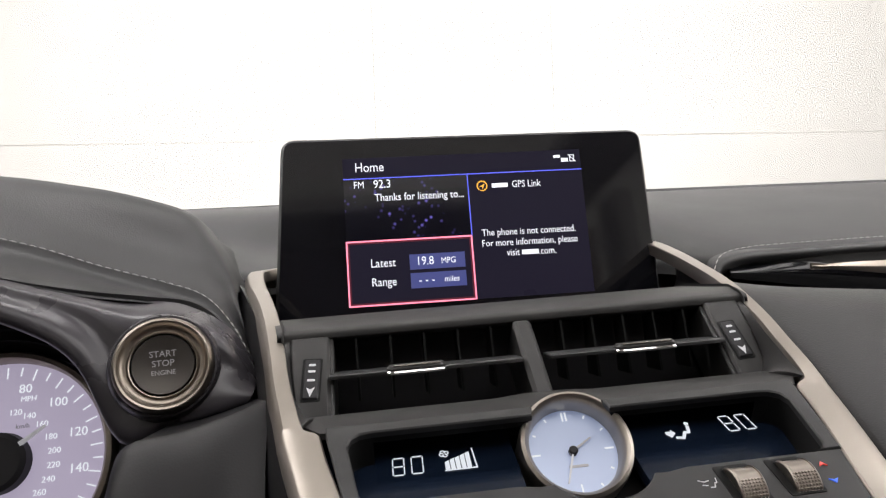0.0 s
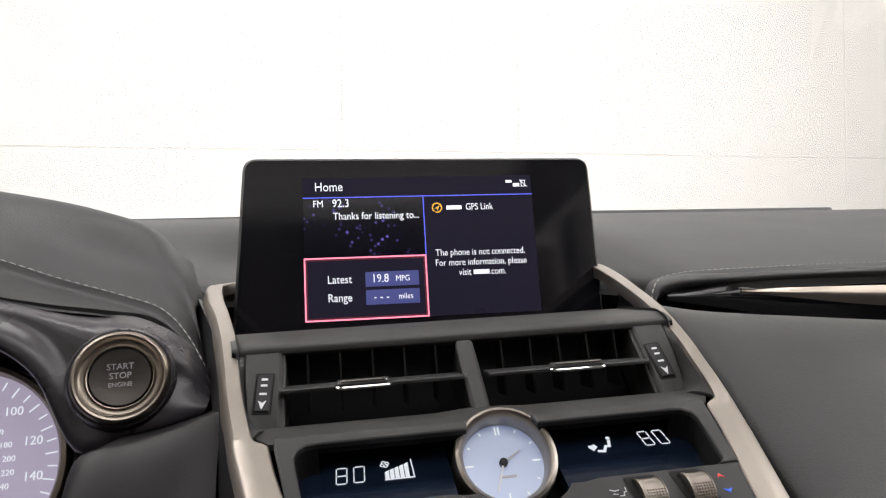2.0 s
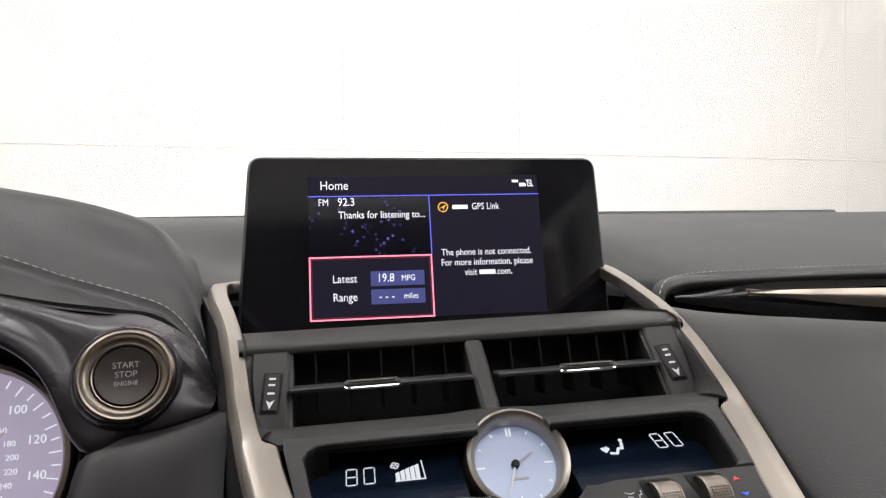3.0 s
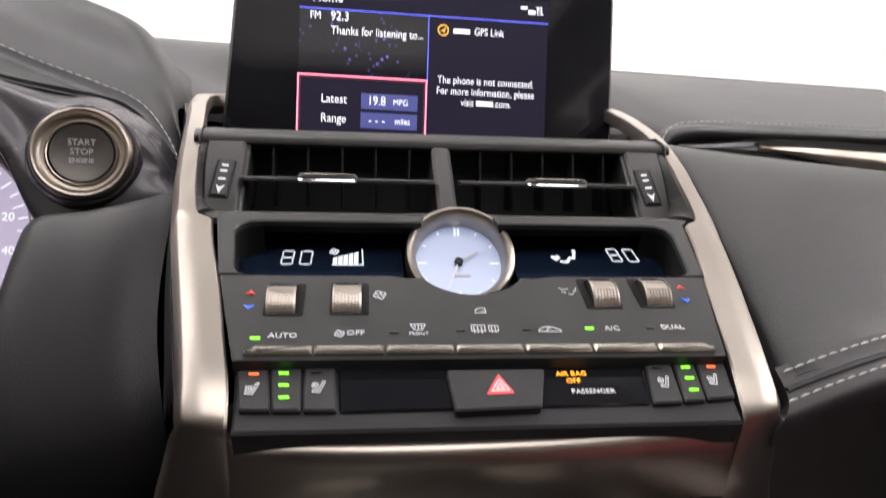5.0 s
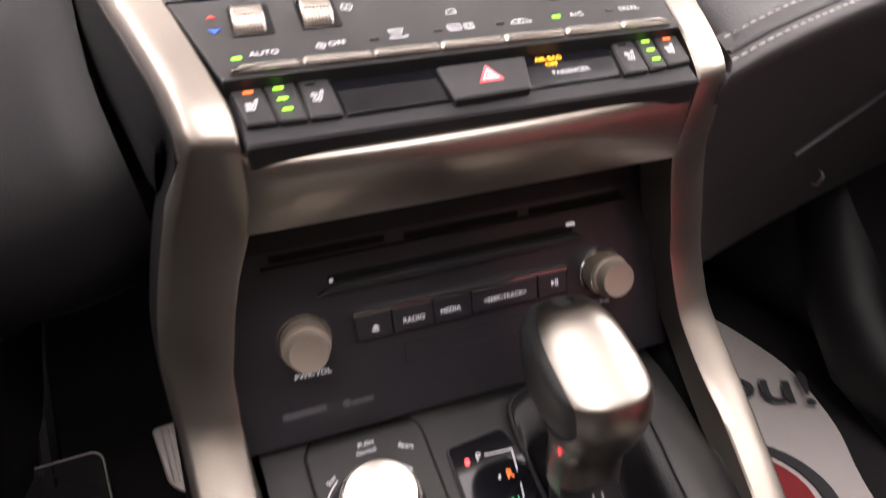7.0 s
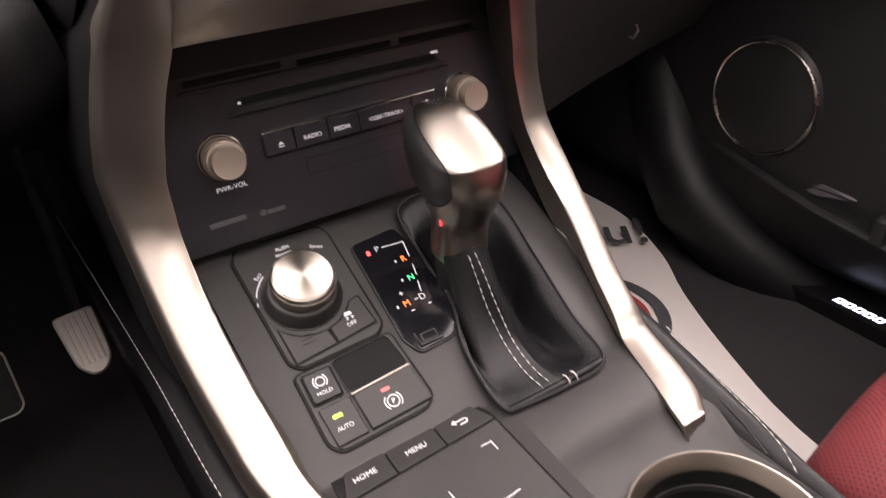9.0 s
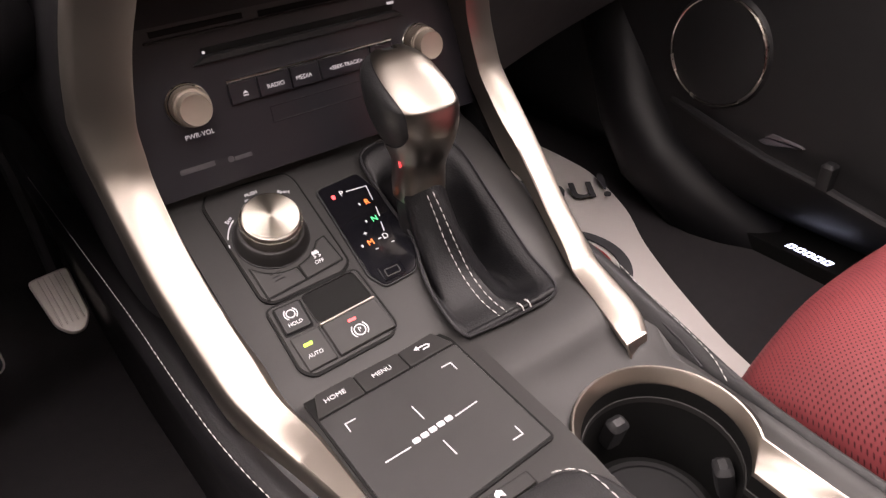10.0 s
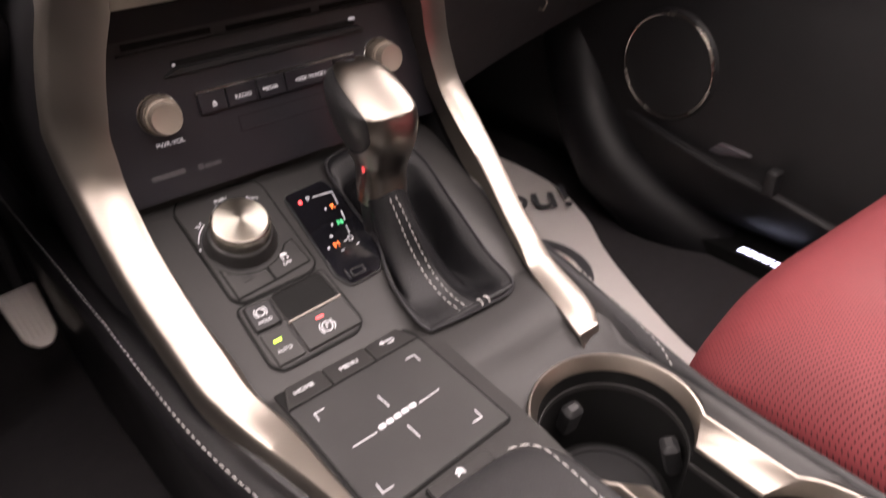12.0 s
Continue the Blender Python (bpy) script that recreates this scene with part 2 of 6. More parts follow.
def lathe(profile, seg=48, m=None, cap0=True, cap1=True):
    loops = [[(r * math.cos(2 * math.pi * k / seg), r * math.sin(2 * math.pi * k / seg), z) for k in range(seg)] for r, z in profile]
    return skin(loops, cap0, cap1, m)


def smooth(ctrl, n):
    """Catmull-Rom through control rows (any trailing shape)."""
    c = np.array(ctrl, float)
    c = np.concatenate([[2 * c[0] - c[1]], c, [2 * c[-1] - c[-2]]])
    out = []
    for i in range(1, len(c) - 2):
        for k in range(n):
            t = k / n
            out.append(0.5 * (2 * c[i] + (c[i + 1] - c[i - 1]) * t + (2 * c[i - 1] - 5 * c[i] + 4 * c[i + 1] - c[i + 2]) * t * t + (3 * c[i] - c[i - 1] - 3 * c[i + 1] + c[i + 2]) * t ** 3))
    out.append(c[-2])
    return np.array(out)


def sheet(rows, nu=4, nv=4, thick=0.004, out=(0, -0.6, 1)):
    """A smooth sheet through a grid of control points, with its thickness on the side away from out."""
    g = smooth(rows, nu)
    g = np.swapaxes(smooth(np.swapaxes(g, 0, 1), nv), 0, 1)
    du, dv = np.gradient(g, axis=0), np.gradient(g, axis=1)
    nn = np.cross(du, dv)
    nn /= np.linalg.norm(nn, axis=2, keepdims=True) + 1e-12
    if (nn @ np.array(out, float)).mean() < 0:
        nn = -nn
    h = g - nn * thick
    bm = bmesh.new()
    a = [[bm.verts.new(p) for p in r] for r in g]
    b = [[bm.verts.new(p) for p in r] for r in h]
    nr, nc = len(a), len(a[0])
    for i in range(nr - 1):
        for j in range(nc - 1):
            bm.faces.new((a[i][j], a[i + 1][j], a[i + 1][j + 1], a[i][j + 1]))
            bm.faces.new((b[i][j], b[i][j + 1], b[i + 1][j + 1], b[i + 1][j]))
    edge = [(i, 0) for i in range(nr)] + [(nr - 1, j) for j in range(1, nc)] + [(i, nc - 1) for i in range(nr - 2, -1, -1)] + [(0, j) for j in range(nc - 2, 0, -1)]
    for (i, j), (k, l) in zip(edge, edge[1:] + edge[:1]):
        bm.faces.new((a[i][j], b[i][j], b[k][l], a[k][l]))
    bmesh.ops.recalc_face_normals(bm, faces=bm.faces)
    return bm


def tube(path, r, n=8):
    path = [Vector(p) for p in path]
    loops = []
    ref = Vector((0.13, 0.21, 0.97))
    for i, p in enumerate(path):
        d = (path[min(i + 1, len(path) - 1)] - path[max(i - 1, 0)]).normalized()
        u = d.cross(ref).normalized()
        w = d.cross(u)
        loops.append([p + r * (math.cos(2 * math.pi * k / n) * u + math.sin(2 * math.pi * k / n) * w) for k in range(n)])
    return skin(loops)


def join(*bms):
    out = bmesh.new()
    me = bpy.data.meshes.new("tmp")
    for b in bms:
        b.to_mesh(me)
        out.from_mesh(me)
        b.free()
    bpy.data.meshes.remove(me)
    return out


def stitches(path, length=0.0042, gap=0.0014, r=0.00045, slant=0.0):
    """A row of thread stitches along a path."""
    p = smooth(path, 12)
    d = np.concatenate([[0], np.cumsum(np.linalg.norm(np.diff(p, axis=0), axis=1))])
    s = 0.0
    bm = bmesh.new()
    while s + length < d[-1]:
        a, b = (np.array([np.interp(q, d, p[:, k]) for k in range(3)]) for q in (s, s + length))
        mid = (a + b) / 2 + np.array((0, 0, r * 0.5))
        ax = Vector(b - a).normalized()
        side = ax.cross(Vector((0, 0, 1))).normalized()
        if side.length < 0.1:
            side = Vector((1, 0, 0))
        up = side.cross(ax)
        a, b = Vector(a) + side * slant * r, Vector(b) - side * slant * r
        rings = []
        for c, k in ((a, 0.4), (Vector(mid), 1.0), (b, 0.4)):
            rings.append([bm.verts.new(c + r * k * (math.cos(t) * side + math.sin(t) * up)) for t in (0.8, 2.3, 3.9, 5.5)])
        for q, w in zip(rings, rings[1:]):
            for i in range(4):
                bm.faces.new((q[i], q[(i + 1) % 4], w[(i + 1) % 4], w[i]))
        bm.faces.new(rings[0][::-1])
        bm.faces.new(rings[-1])
        s += length + gap
    bmesh.ops.recalc_face_normals(bm, faces=bm.faces)
    return bm


def thing(name, at, label, category, group="", kind=""):
    ob = new(name)
    ob.empty_display_size = 0.02
    ob.location = at
    return tagged(ob, label, category, group, kind)


def part(name, bm, material, parent=None, label="", flat=False):
    me = bpy.data.meshes.new(name)
    bm.to_mesh(me)
    bm.free()
    return mesh_part(name, me, material, parent, label, flat)


def mesh_part(name, me, material, parent=None, label="", flat=False):
    me.materials.append(material)
    if not flat:
        for p in me.polygons:
            p.use_smooth = True
        me.set_sharp_from_angle(angle=radians(38))
    ob = new(name, me)
    if parent:
        ob.parent = parent
        if parent.type == "EMPTY":
            ob.matrix_parent_inverse = Matrix.Translation(parent.location).inverted()
    return tagged(ob, label)


def write(s, size, m, material, parent, name="lettering", align="CENTER", sx=1.0, thick=0.00012):
    cu = bpy.data.curves.new("t", "FONT")
    cu.body, cu.size, cu.align_x, cu.align_y, cu.extrude, cu.resolution_u = s, size, align, "CENTER", thick, 3
    ob = bpy.data.objects.new("t", cu)
    me = bpy.data.meshes.new_from_object(ob)
    bpy.data.objects.remove(ob)
    bpy.data.curves.remove(cu)
    me.transform(m @ Matrix.Diagonal((sx, 1, 1, 1)))
    return mesh_part(name, me, material, parent, "", True)


def strokes(lines, w, m, z=0.0, h=0.00025):
    """Flat printed strokes in the plane of m."""
    bms = []
    for ln in lines:
        for (x0, y0), (x1, y1) in zip(ln, ln[1:]):
            d = Vector((x1 - x0, y1 - y0))
            if d.length < 1e-7:
                continue
            d = d.normalized() * (w / 2)
            nx, ny = -d.y, d.x
            e = 0.6
            poly = [(x0 - d.x * e + nx, y0 - d.y * e + ny), (x0 - d.x * e - nx, y0 - d.y * e - ny), (x1 + d.x * e - nx, y1 + d.y * e - ny), (x1 + d.x * e + nx, y1 + d.y * e + ny)]
            bms.append(prism(poly, z, z + h, m=m))
    return join(*bms)


def arc(cx, cy, r, a0, a1, n=10):
    return [(cx + r * math.cos(radians(a0 + (a1 - a0) * k / n)), cy + r * math.sin(radians(a0 + (a1 - a0) * k / n))) for k in range(n + 1)]


def circle(cx, cy, r, n=24):
    return arc(cx, cy, r, 0, 360, n)[:-1]


def incline(x, y, z, deg, roll=0.0):
    """A plane whose x runs across the car and whose y climbs forward at that slope."""
    return pose(x, y, z, deg, 0, 0) @ pose(0, 0, 0, 0, 0, roll)


def box(x0, x1, y0, y1, z0, z1, bev=0.004):
    return prism(rrect(x1 - x0, y1 - y0, min(bev, (x1 - x0) / 3, (y1 - y0) / 3), (x0 + x1) / 2, (y0 + y1) / 2, 2), z0, z1, min(bev, (z1 - z0) / 3))


# ---- the bay, the shell of the car ----
def studio():
    wall = part("wall_front", prism(rrect(9, 5.5, 0.01, 0, 0, 1), -0.1, 0.0, m=BAY @ pose(0, 0.06, 0.6, 90, 0, 0)), SEAM)
    tagged(wall, "white painted panel wall of the photo bay", "wall", kind="structure")
    xs = [-4.2, -2.1, 0.0, 0.92, 2.86, 4.3]
    for x0, x1 in zip(xs, xs[1:]):
        for z0, z1 in ((-2.1, 0.0), (0.0, 2.9)):
            part("panel", prism(rrect(x1 - x0 - 0.006, z1 - z0 - 0.006, 0.002, (x0 + x1) / 2, (z0 + z1) / 2, 1), 0, 0.0035, 0.0010, BAY @ pose(0, 0.06, 0, 90, 0, 0)), WHITEWALL, wall, flat=True)
    # unseen surfaces added to close the bay; grey ceiling tones down reflections
    for nm, x0, x1, y0, y1, z0, z1 in (("wall_left", -4.3, -4.2, -6.5, 0.1, -2.1, 2.9), ("wall_right", 4.2, 4.3, -6.5, 0.1, -2.1, 2.9), ("wall_back", -4.3, 4.3, -6.6, -6.5, -2.1, 2.9), ("ceiling", -4.3, 4.3, -6.6, 0.1, 2.9, 3.0), ("ground", -4.3, 4.3, -6.6, 0.1, -2.2, -1.85)):
        b = box(x0, x1, y0, y1, z0, z1, 0.01)
        bmesh.ops.transform(b, matrix=BAY, verts=b.verts)
        tagged(part(nm, b, BAYGREY if nm == "ceiling" else WHITEWALL), "unseen grey ceiling added to close the bay" if nm == "ceiling" else "white surface closing the photo bay", "room", kind="structure")


def shell():
    fl = part("floor", box(-0.72, 0.72, -1.9, 1.0, -0.03, 0.0), CARPET)
    tagged(fl, "black carpeted car floor", "floor", kind="structure")
    # unseen headliner; its opening lets the overhead lamp into the cabin
    b = hoop([(-0.62, -1.9), (0.62, -1.9), (0.58, 0.34), (-0.58, 0.34)], [(-0.38, -0.60), (0.38, -0.60), (0.38, 0.13), (-0.38, 0.13)], 1.12, 1.16, 0.004)
    tagged(part("ceiling", b, LINER), "unseen grey headliner, open for the overhead lamp", "ceiling", kind="structure")
    b = prism([(-0.72, 0.86), (0.72, 0.86), (0.72, 0.92), (-0.72, 0.92)], -0.02, 0.74)
    tagged(part("wall_front_bulkhead", b, CARPET), "dark carpeted bulkhead below the windscreen", "bulkhead", kind="structure")
    # unseen wall, added to block light and fill reflections from behind
    b = box(-0.70, 0.70, -1.05, -0.98, -0.02, 1.115)
    tagged(part("wall_back_cabin", b, DUSK), "unseen wall added to close the cabin behind", "wall", kind="structure")
    b = box(-0.74, -0.68, -1.9, 0.95, -0.03, 0.70)
    tagged(part("wall_left_cabin", b, SOFT), "dark driver side door panel", "wall", kind="structure")
    for s in (-1, 1):
        ws = tube([(s * 0.60, 0.12, 1.14), (s * 0.70, 0.45, 0.92), (s * 0.745, 0.68, 0.72)], 0.03)
        tagged(part("trim_pillar", ws, LINER), "grey windscreen pillar trim", "pillar", kind="structure")
        # unseen door pillar behind the camera, added to shape the side light
        b = box(s * 0.66 - 0.03, s * 0.66 + 0.03, -0.75, -0.6, 0.66, 1.13, 0.01)
        tagged(part("trim_door_pillar", b, LINER), "unseen grey door pillar, added to shape light", "pillar", kind="structure")


studio()
shell()

def away(k, p=(-0.085, -0.019, 0.649)):
    return Matrix.Translation(p) @ Matrix.Scale(k, 4) @ Matrix.Translation([-v for v in p])


# planes of the centre stack and console
AWAY = away(1.13)
STACK = incline(0, 0.241, 0.575, 27)
LOWER = incline(0, 0.186, 0.541, 30)
GLASS = incline(0, 0.281, 0.576, 27)
VENT = incline(0, 0.336, 0.606, 50)
RADIO = pose(0, 0.225, 0.43, 83.2, 0, 0)
MODE = incline(0, 0.165, 0.3415, 26)
PAD = incline(0, 0.047, 0.3086, 0)
SCREEN = away(1.085) @ pose(0.0142, 0.540, 0.7785) @ incline(0, 0, 0, 85, -1.0) @ Matrix.Scale(1.167, 4)


# ---- dashboard ----
def dashboard():
    d = thing("dashboard", (0, 0.6, 0.5), "charcoal leather dashboard with light grey stitching", "dashboard")
    # upper pad, from the windscreen to the stitched lip
    rows = []
    for x, near, zn in ((-0.45, 0.56, 0.685), (-0.30, 0.56, 0.688), (-0.22, 0.555, 0.69), (-0.17, 0.565, 0.682), (-0.05, 0.575, 0.680), (0.10, 0.575, 0.678), (0.168, 0.550, 0.672), (0.192, 0.480, 0.664), (0.24, 0.463, 0.668), (0.40, 0.465, 0.666), (0.60, 0.47, 0.658), (0.78, 0.48, 0.645)):
        far = 0.90
        zf = 0.786 - 0.022 * (x + 0.3) / 0.8
        rows.append([(x, far, zf - 0.05), (x, far - 0.01, zf), (x, far - 0.15, zf - 0.022), (x, near + 0.10, zn + 0.028), (x, near + 0.02, zn + 0.004), (x, near - 0.006, zn - 0.006), (x, near - 0.008, zn - 0.02)])
    part("top_pad", sheet(rows, 5, 5, 0.01), LEATHER_TOP, d)
    part("pad_stitching", stitches([(0.1655, 0.441, 0.640), (0.168, 0.444, 0.651), (0.177, 0.448, 0.6615), (0.197, 0.4515, 0.6655), (0.24, 0.4545, 0.6665), (0.40, 0.4565, 0.6645), (0.60, 0.4615, 0.6565), (0.75, 0.469, 0.6465)]), THREAD, d, "light grey thread")
    # rolled lip below the stitches
    rows = []
    for x, y, z in ((0.166, 0.446, 0.628), (0.170, 0.452, 0.648), (0.185, 0.455, 0.660), (0.24, 0.460, 0.662), (0.40, 0.462, 0.660), (0.60, 0.467, 0.652), (0.78, 0.476, 0.641)):
        rows.append([(x, y + 0.01, z + 0.003), (x, y - 0.006, z), (x, y - 0.008, z - 0.006), (x, y + 0.004, z - 0.012), (x, y + 0.03, z - 0.013)])
    part("pad_lip", sheet(rows, 5, 4, 0.003, out=(0, -1, 0.3)), LEATHER, d)
    # dark well in which the screen stands
    part("screen_well", box(-0.15, 0.15, 0.44, 0.66, 0.598, 0.602), SOFT, d)
    # windscreen base trim
    part("defroster_trim", tube([(-0.7, 0.905, 0.795), (0.0, 0.905, 0.781), (0.72, 0.905, 0.762)], 0.009), SOFT, d)
    # channel, its shade put into a black sheet, and metal strip
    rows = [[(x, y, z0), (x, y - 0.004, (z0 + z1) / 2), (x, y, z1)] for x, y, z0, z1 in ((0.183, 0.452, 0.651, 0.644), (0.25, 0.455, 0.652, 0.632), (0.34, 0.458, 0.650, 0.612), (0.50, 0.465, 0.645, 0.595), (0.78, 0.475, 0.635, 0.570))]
    part("channel", sheet([r[::-1] for r in rows], 4, 3, 0.004, out=(0, -1, 0)), GLOSS, d, "gloss black sheet for the shaded channel")
    rows = [[(x, y, z0), (x, y - 0.003, (z0 + z1) / 2), (x, y, z1)] for x, y, z0, z1 in ((0.245, 0.446, 0.6485, 0.6465), (0.29, 0.447, 0.648, 0.640), (0.375, 0.449, 0.645, 0.628), (0.50, 0.455, 0.640, 0.617), (0.78, 0.465, 0.630, 0.600))]
    part("metal_strip", sheet([r[::-1] for r in rows], 4, 3, 0.003, out=(0, -1, 0)), NICKEL, d, "grey satin metal strip")
    # knee pad beside the stack
    rows = []
    for f, xo, e in ((0.0, -0.004, 0.022), (0.0, 0.0005, 0.010), (0.012, 0.008, 0.002), (0.08, 0.04, 0.0), (0.25, 0.12, 0.0), (0.6, 0.33, 0.0), (1.0, 0.6, 0.0)):
        h = 0.052 * min(f, 0.6)
        row = [(0.200 + xo, 0.545, 0.636 - h - 0.10 * f ** 0.8), (0.170 + xo, 0.455, 0.640 - h - 0.08 * f ** 0.8), (0.164 + xo, 0.432, 0.646 - h - 0.075 * f ** 0.8), (0.1520 + xo, 0.38, 0.634 - 0.6 * h - 0.05 * f + 0.012 * min(1, f * 6)), (0.1375 + xo, 0.31, 0.603 + 0.012 * min(1, f * 6)), (0.1195 + xo * 0.97, 0.235, 0.567 + 0.02 * f), (0.1115 + xo * 0.95, 0.199 + 0.10 * f, 0.5475 + 0.03 * f), (0.1100 + xo * 0.95, 0.193 + 0.10 * f, 0.5445 + 0.03 * f)]
        rows.append([(x, y, z - e) for x, y, z in row])
    part("knee_pad", sheet(rows, 6, 5, 0.008), LEATHER, d, "smooth charcoal leather pad")
    seam = [(0.112, 0.1955, 0.5430), (0.140, 0.2015, 0.5495), (0.175, 0.2105, 0.5548), (0.25, 0.2315, 0.563), (0.40, 0.2765, 0.573)]
    part("stitching", stitches([(x, y, z + 0.0008) for x, y, z in seam]), THREAD, d, "light grey thread")
    seam2 = [(x - 0.006, y - 0.012, z - 0.007) for x, y, z in seam]
    part("stitching", stitches([(x, y - 0.0006, z + 0.0006) for x, y, z in seam2]), THREAD, d, "light grey thread")
    rows = [[(x - 0.001, y + 0.004, z + 0.001), (x - 0.003, y - 0.006, z - 0.004), (x - 0.006, y - 0.013, z - 0.0085), (x - 0.010, y - 0.013, z - 0.018), (x - 0.008, y + 0.01, z - 0.05), (x - 0.004, y + 0.05, z - 0.11), (x, y + 0.14, z - 0.24)] for x, y, z in seam + [(0.72, 0.37, 0.58)]]
    part("lower_panel", sheet(rows, 5, 5, 0.008, out=(0, -1, 0)), GLOVE, d, "dark lower dash and glovebox face")
    part("crease", tube([(x - 0.0030, y - 0.0068, z - 0.0040) for x, y, z in smooth(seam, 6)], 0.0012, 6), DARK, d)
    # glovebox latch line
    part("glovebox_gap", tube([(0.20, 0.232, 0.47), (0.33, 0.285, 0.48), (0.60, 0.36, 0.49)], 0.0012), DARK, d)
    part("glovebox_latch", tube([(0.290, 0.3265, 0.4125), (0.340, 0.3490, 0.4065), (0.390, 0.3710, 0.4000)], 0.0011), STEEL, d, "grey latch line")
    part("latch_hook", tube([(0.372, 0.3610, 0.3980), (0.3730, 0.3580, 0.3925), (0.3650, 0.3560, 0.3865), (0.3590, 0.3560, 0.3895)], 0.0013), NICKEL, d)
    # driver hood over the gauges
    rows = []
    for x, yr, zr, ys, zs in ((-0.70, 0.50, 0.765, 0.38, 0.715), (-0.46, 0.50, 0.772, 0.39, 0.728), (-0.36, 0.50, 0.766, 0.405, 0.718), (-0.295, 0.50, 0.754, 0.412, 0.701), (-0.252, 0.50, 0.742, 0.418, 0.684), (-0.215, 0.50, 0.727, 0.42, 0.671), (-0.190, 0.50, 0.708, 0.418, 0.660), (-0.172, 0.49, 0.690, 0.410, 0.640), (-0.158, 0.475, 0.672, 0.395, 0.616)):
        o = max(0.0, min(1.0, (x + 0.215) / 0.057))
        zr = zr - 0.008 * o * o
        rows.append([(x - 0.01 - 0.02 * o, 0.90, 0.70), (x - 0.01 - 0.02 * o, 0.62, zr - 0.008), (x - 0.004 - 0.020 * o, yr + 0.03, zr - 0.001), (x - 0.0195 * o, yr - 0.02, zr - 0.004), (x - 0.010 * o, ys + 0.035, zs + 0.022 - 0.008 * o), (x, ys, zs), (x, ys - 0.006, zs - 0.008)])
    part("gauge_hood", sheet(rows, 5, 5, 0.008), LEATHER_TOP, d, "charcoal leather gauge hood")
    st = [(-0.46, 0.3875, 0.7285), (-0.36, 0.4025, 0.7185), (-0.295, 0.4095, 0.7015), (-0.252, 0.4155, 0.6845), (-0.215, 0.4175, 0.6715), (-0.190, 0.4155, 0.6605), (-0.172, 0.4075, 0.6405), (-0.158, 0.3925, 0.6165)]
    part("upper_stitching", stitches([(x, y - 0.0005, z + 0.0006) for x, y, z in st]), THREAD, d, "light grey thread")
    rows = []
    for (x, y, z), (x2, y2, z2) in zip(st, ((-0.44, 0.345, 0.705), (-0.34, 0.355, 0.694), (-0.288, 0.362, 0.676), (-0.245, 0.365, 0.665), (-0.21, 0.366, 0.6585), (-0.185, 0.366, 0.652), (-0.166, 0.364, 0.632), (-0.152, 0.358, 0.605))):
        rows.append([(x, y, z), (x, y - 0.006, z - 0.007), ((x + x2) / 2, (y + y2) / 2 - 0.001, (z + z2) / 2 - 0.004), (x2, y2, z2), (x2, y2 + 0.02, z2 - 0.006)])
    part("hood_lip", sheet(rows, 5, 4, 0.005, out=(0, -1, 0)), LEATHER, d, "black leather lip")
    # plastic bezel round the starter
    rows = []
    for x, top, bot, y in ((-0.45, 0.68, 0.665, 0.345), (-0.36, 0.69, 0.672, 0.345), (-0.30, 0.682, 0.668, 0.35), (-0.262, 0.671, 0.654, 0.352), (-0.236, 0.664, 0.634, 0.350), (-0.215, 0.660, 0.594, 0.346), (-0.19, 0.656, 0.598, 0.342), (-0.165, 0.640, 0.603, 0.342), (-0.150, 0.612, 0.606, 0.346)):
        rows.append([(x, y + 0.025, top), (x, y + 0.004, top - (top - bot) * 0.15), (x, y + 0.000, (top + bot) / 2), (x, y - 0.008, bot + (top - bot) * 0.10), (x - 0.003, y - 0.006, bot - 0.006), (x - 0.004, y + 0.02, bot - 0.010)])
    part("starter_bezel", sheet(rows, 5, 4, 0.004, out=(0, -1, 0)), BEZEL, d, "black satin plastic bezel")
    # leather driver knee panel
    rows = []
    for x, zt, yt in ((-0.60, 0.42, 0.33), (-0.30, 0.44, 0.33), (-0.245, 0.49, 0.33), (-0.222, 0.560, 0.326), (-0.212, 0.582, 0.322), (-0.185, 0.587, 0.320), (-0.160, 0.593, 0.320), (-0.147, 0.597, 0.324), (-0.141, 0.598, 0.326)):
        rows.append([(x, yt + 0.09, zt + 0.002), (x, yt + 0.02, zt + 0.004), (x, yt, zt), (x + 0.002, yt - 0.04, zt - 0.05), (x + 0.012, yt - 0.065, zt - 0.10), (x + 0.014, yt - 0.05, zt - 0.14), (x + 0.01, yt + 0.03, zt - 0.165)])
    part("driver_knee_panel", sheet(rows, 4, 4, 0.008, out=(0, -1, 0)), LEATHER_SHADE, d, "black leather knee panel")
    for ob in d.children:
        if ob.name.split(".")[0] in ("top_pad", "pad_stitching", "pad_lip", "channel", "metal_strip", "defroster_trim"):
            ob.data.transform(away(1.17))
        elif ob.name.split(".")[0] in ("gauge_hood", "hood_lip", "starter_bezel", "upper_stitching"):
            ob.data.transform(AWAY)
    # dark side panels, from the metal uprights down along the legs
    for s in (-1, 1):
        rows = []
        for y, x, z in ((0.56, 0.196, 0.672), (0.449, 0.1665, 0.648), (0.390, 0.1530, 0.634), (0.344, 0.1442, 0.616), (0.298, 0.1350, 0.594), (0.262, 0.1260, 0.576), (0.235, 0.1185, 0.563), (0.205, 0.1100, 0.547)):
            rows.append([(s * x, y, z), (s * (x + 0.003), y + 0.004, z - 0.016), (s * (x + 0.007), y + 0.016, z - 0.030), (s * (x + 0.012), y + 0.06, z - 0.050), (s * (x + 0.016), y + 0.16, z - 0.06)][::s])
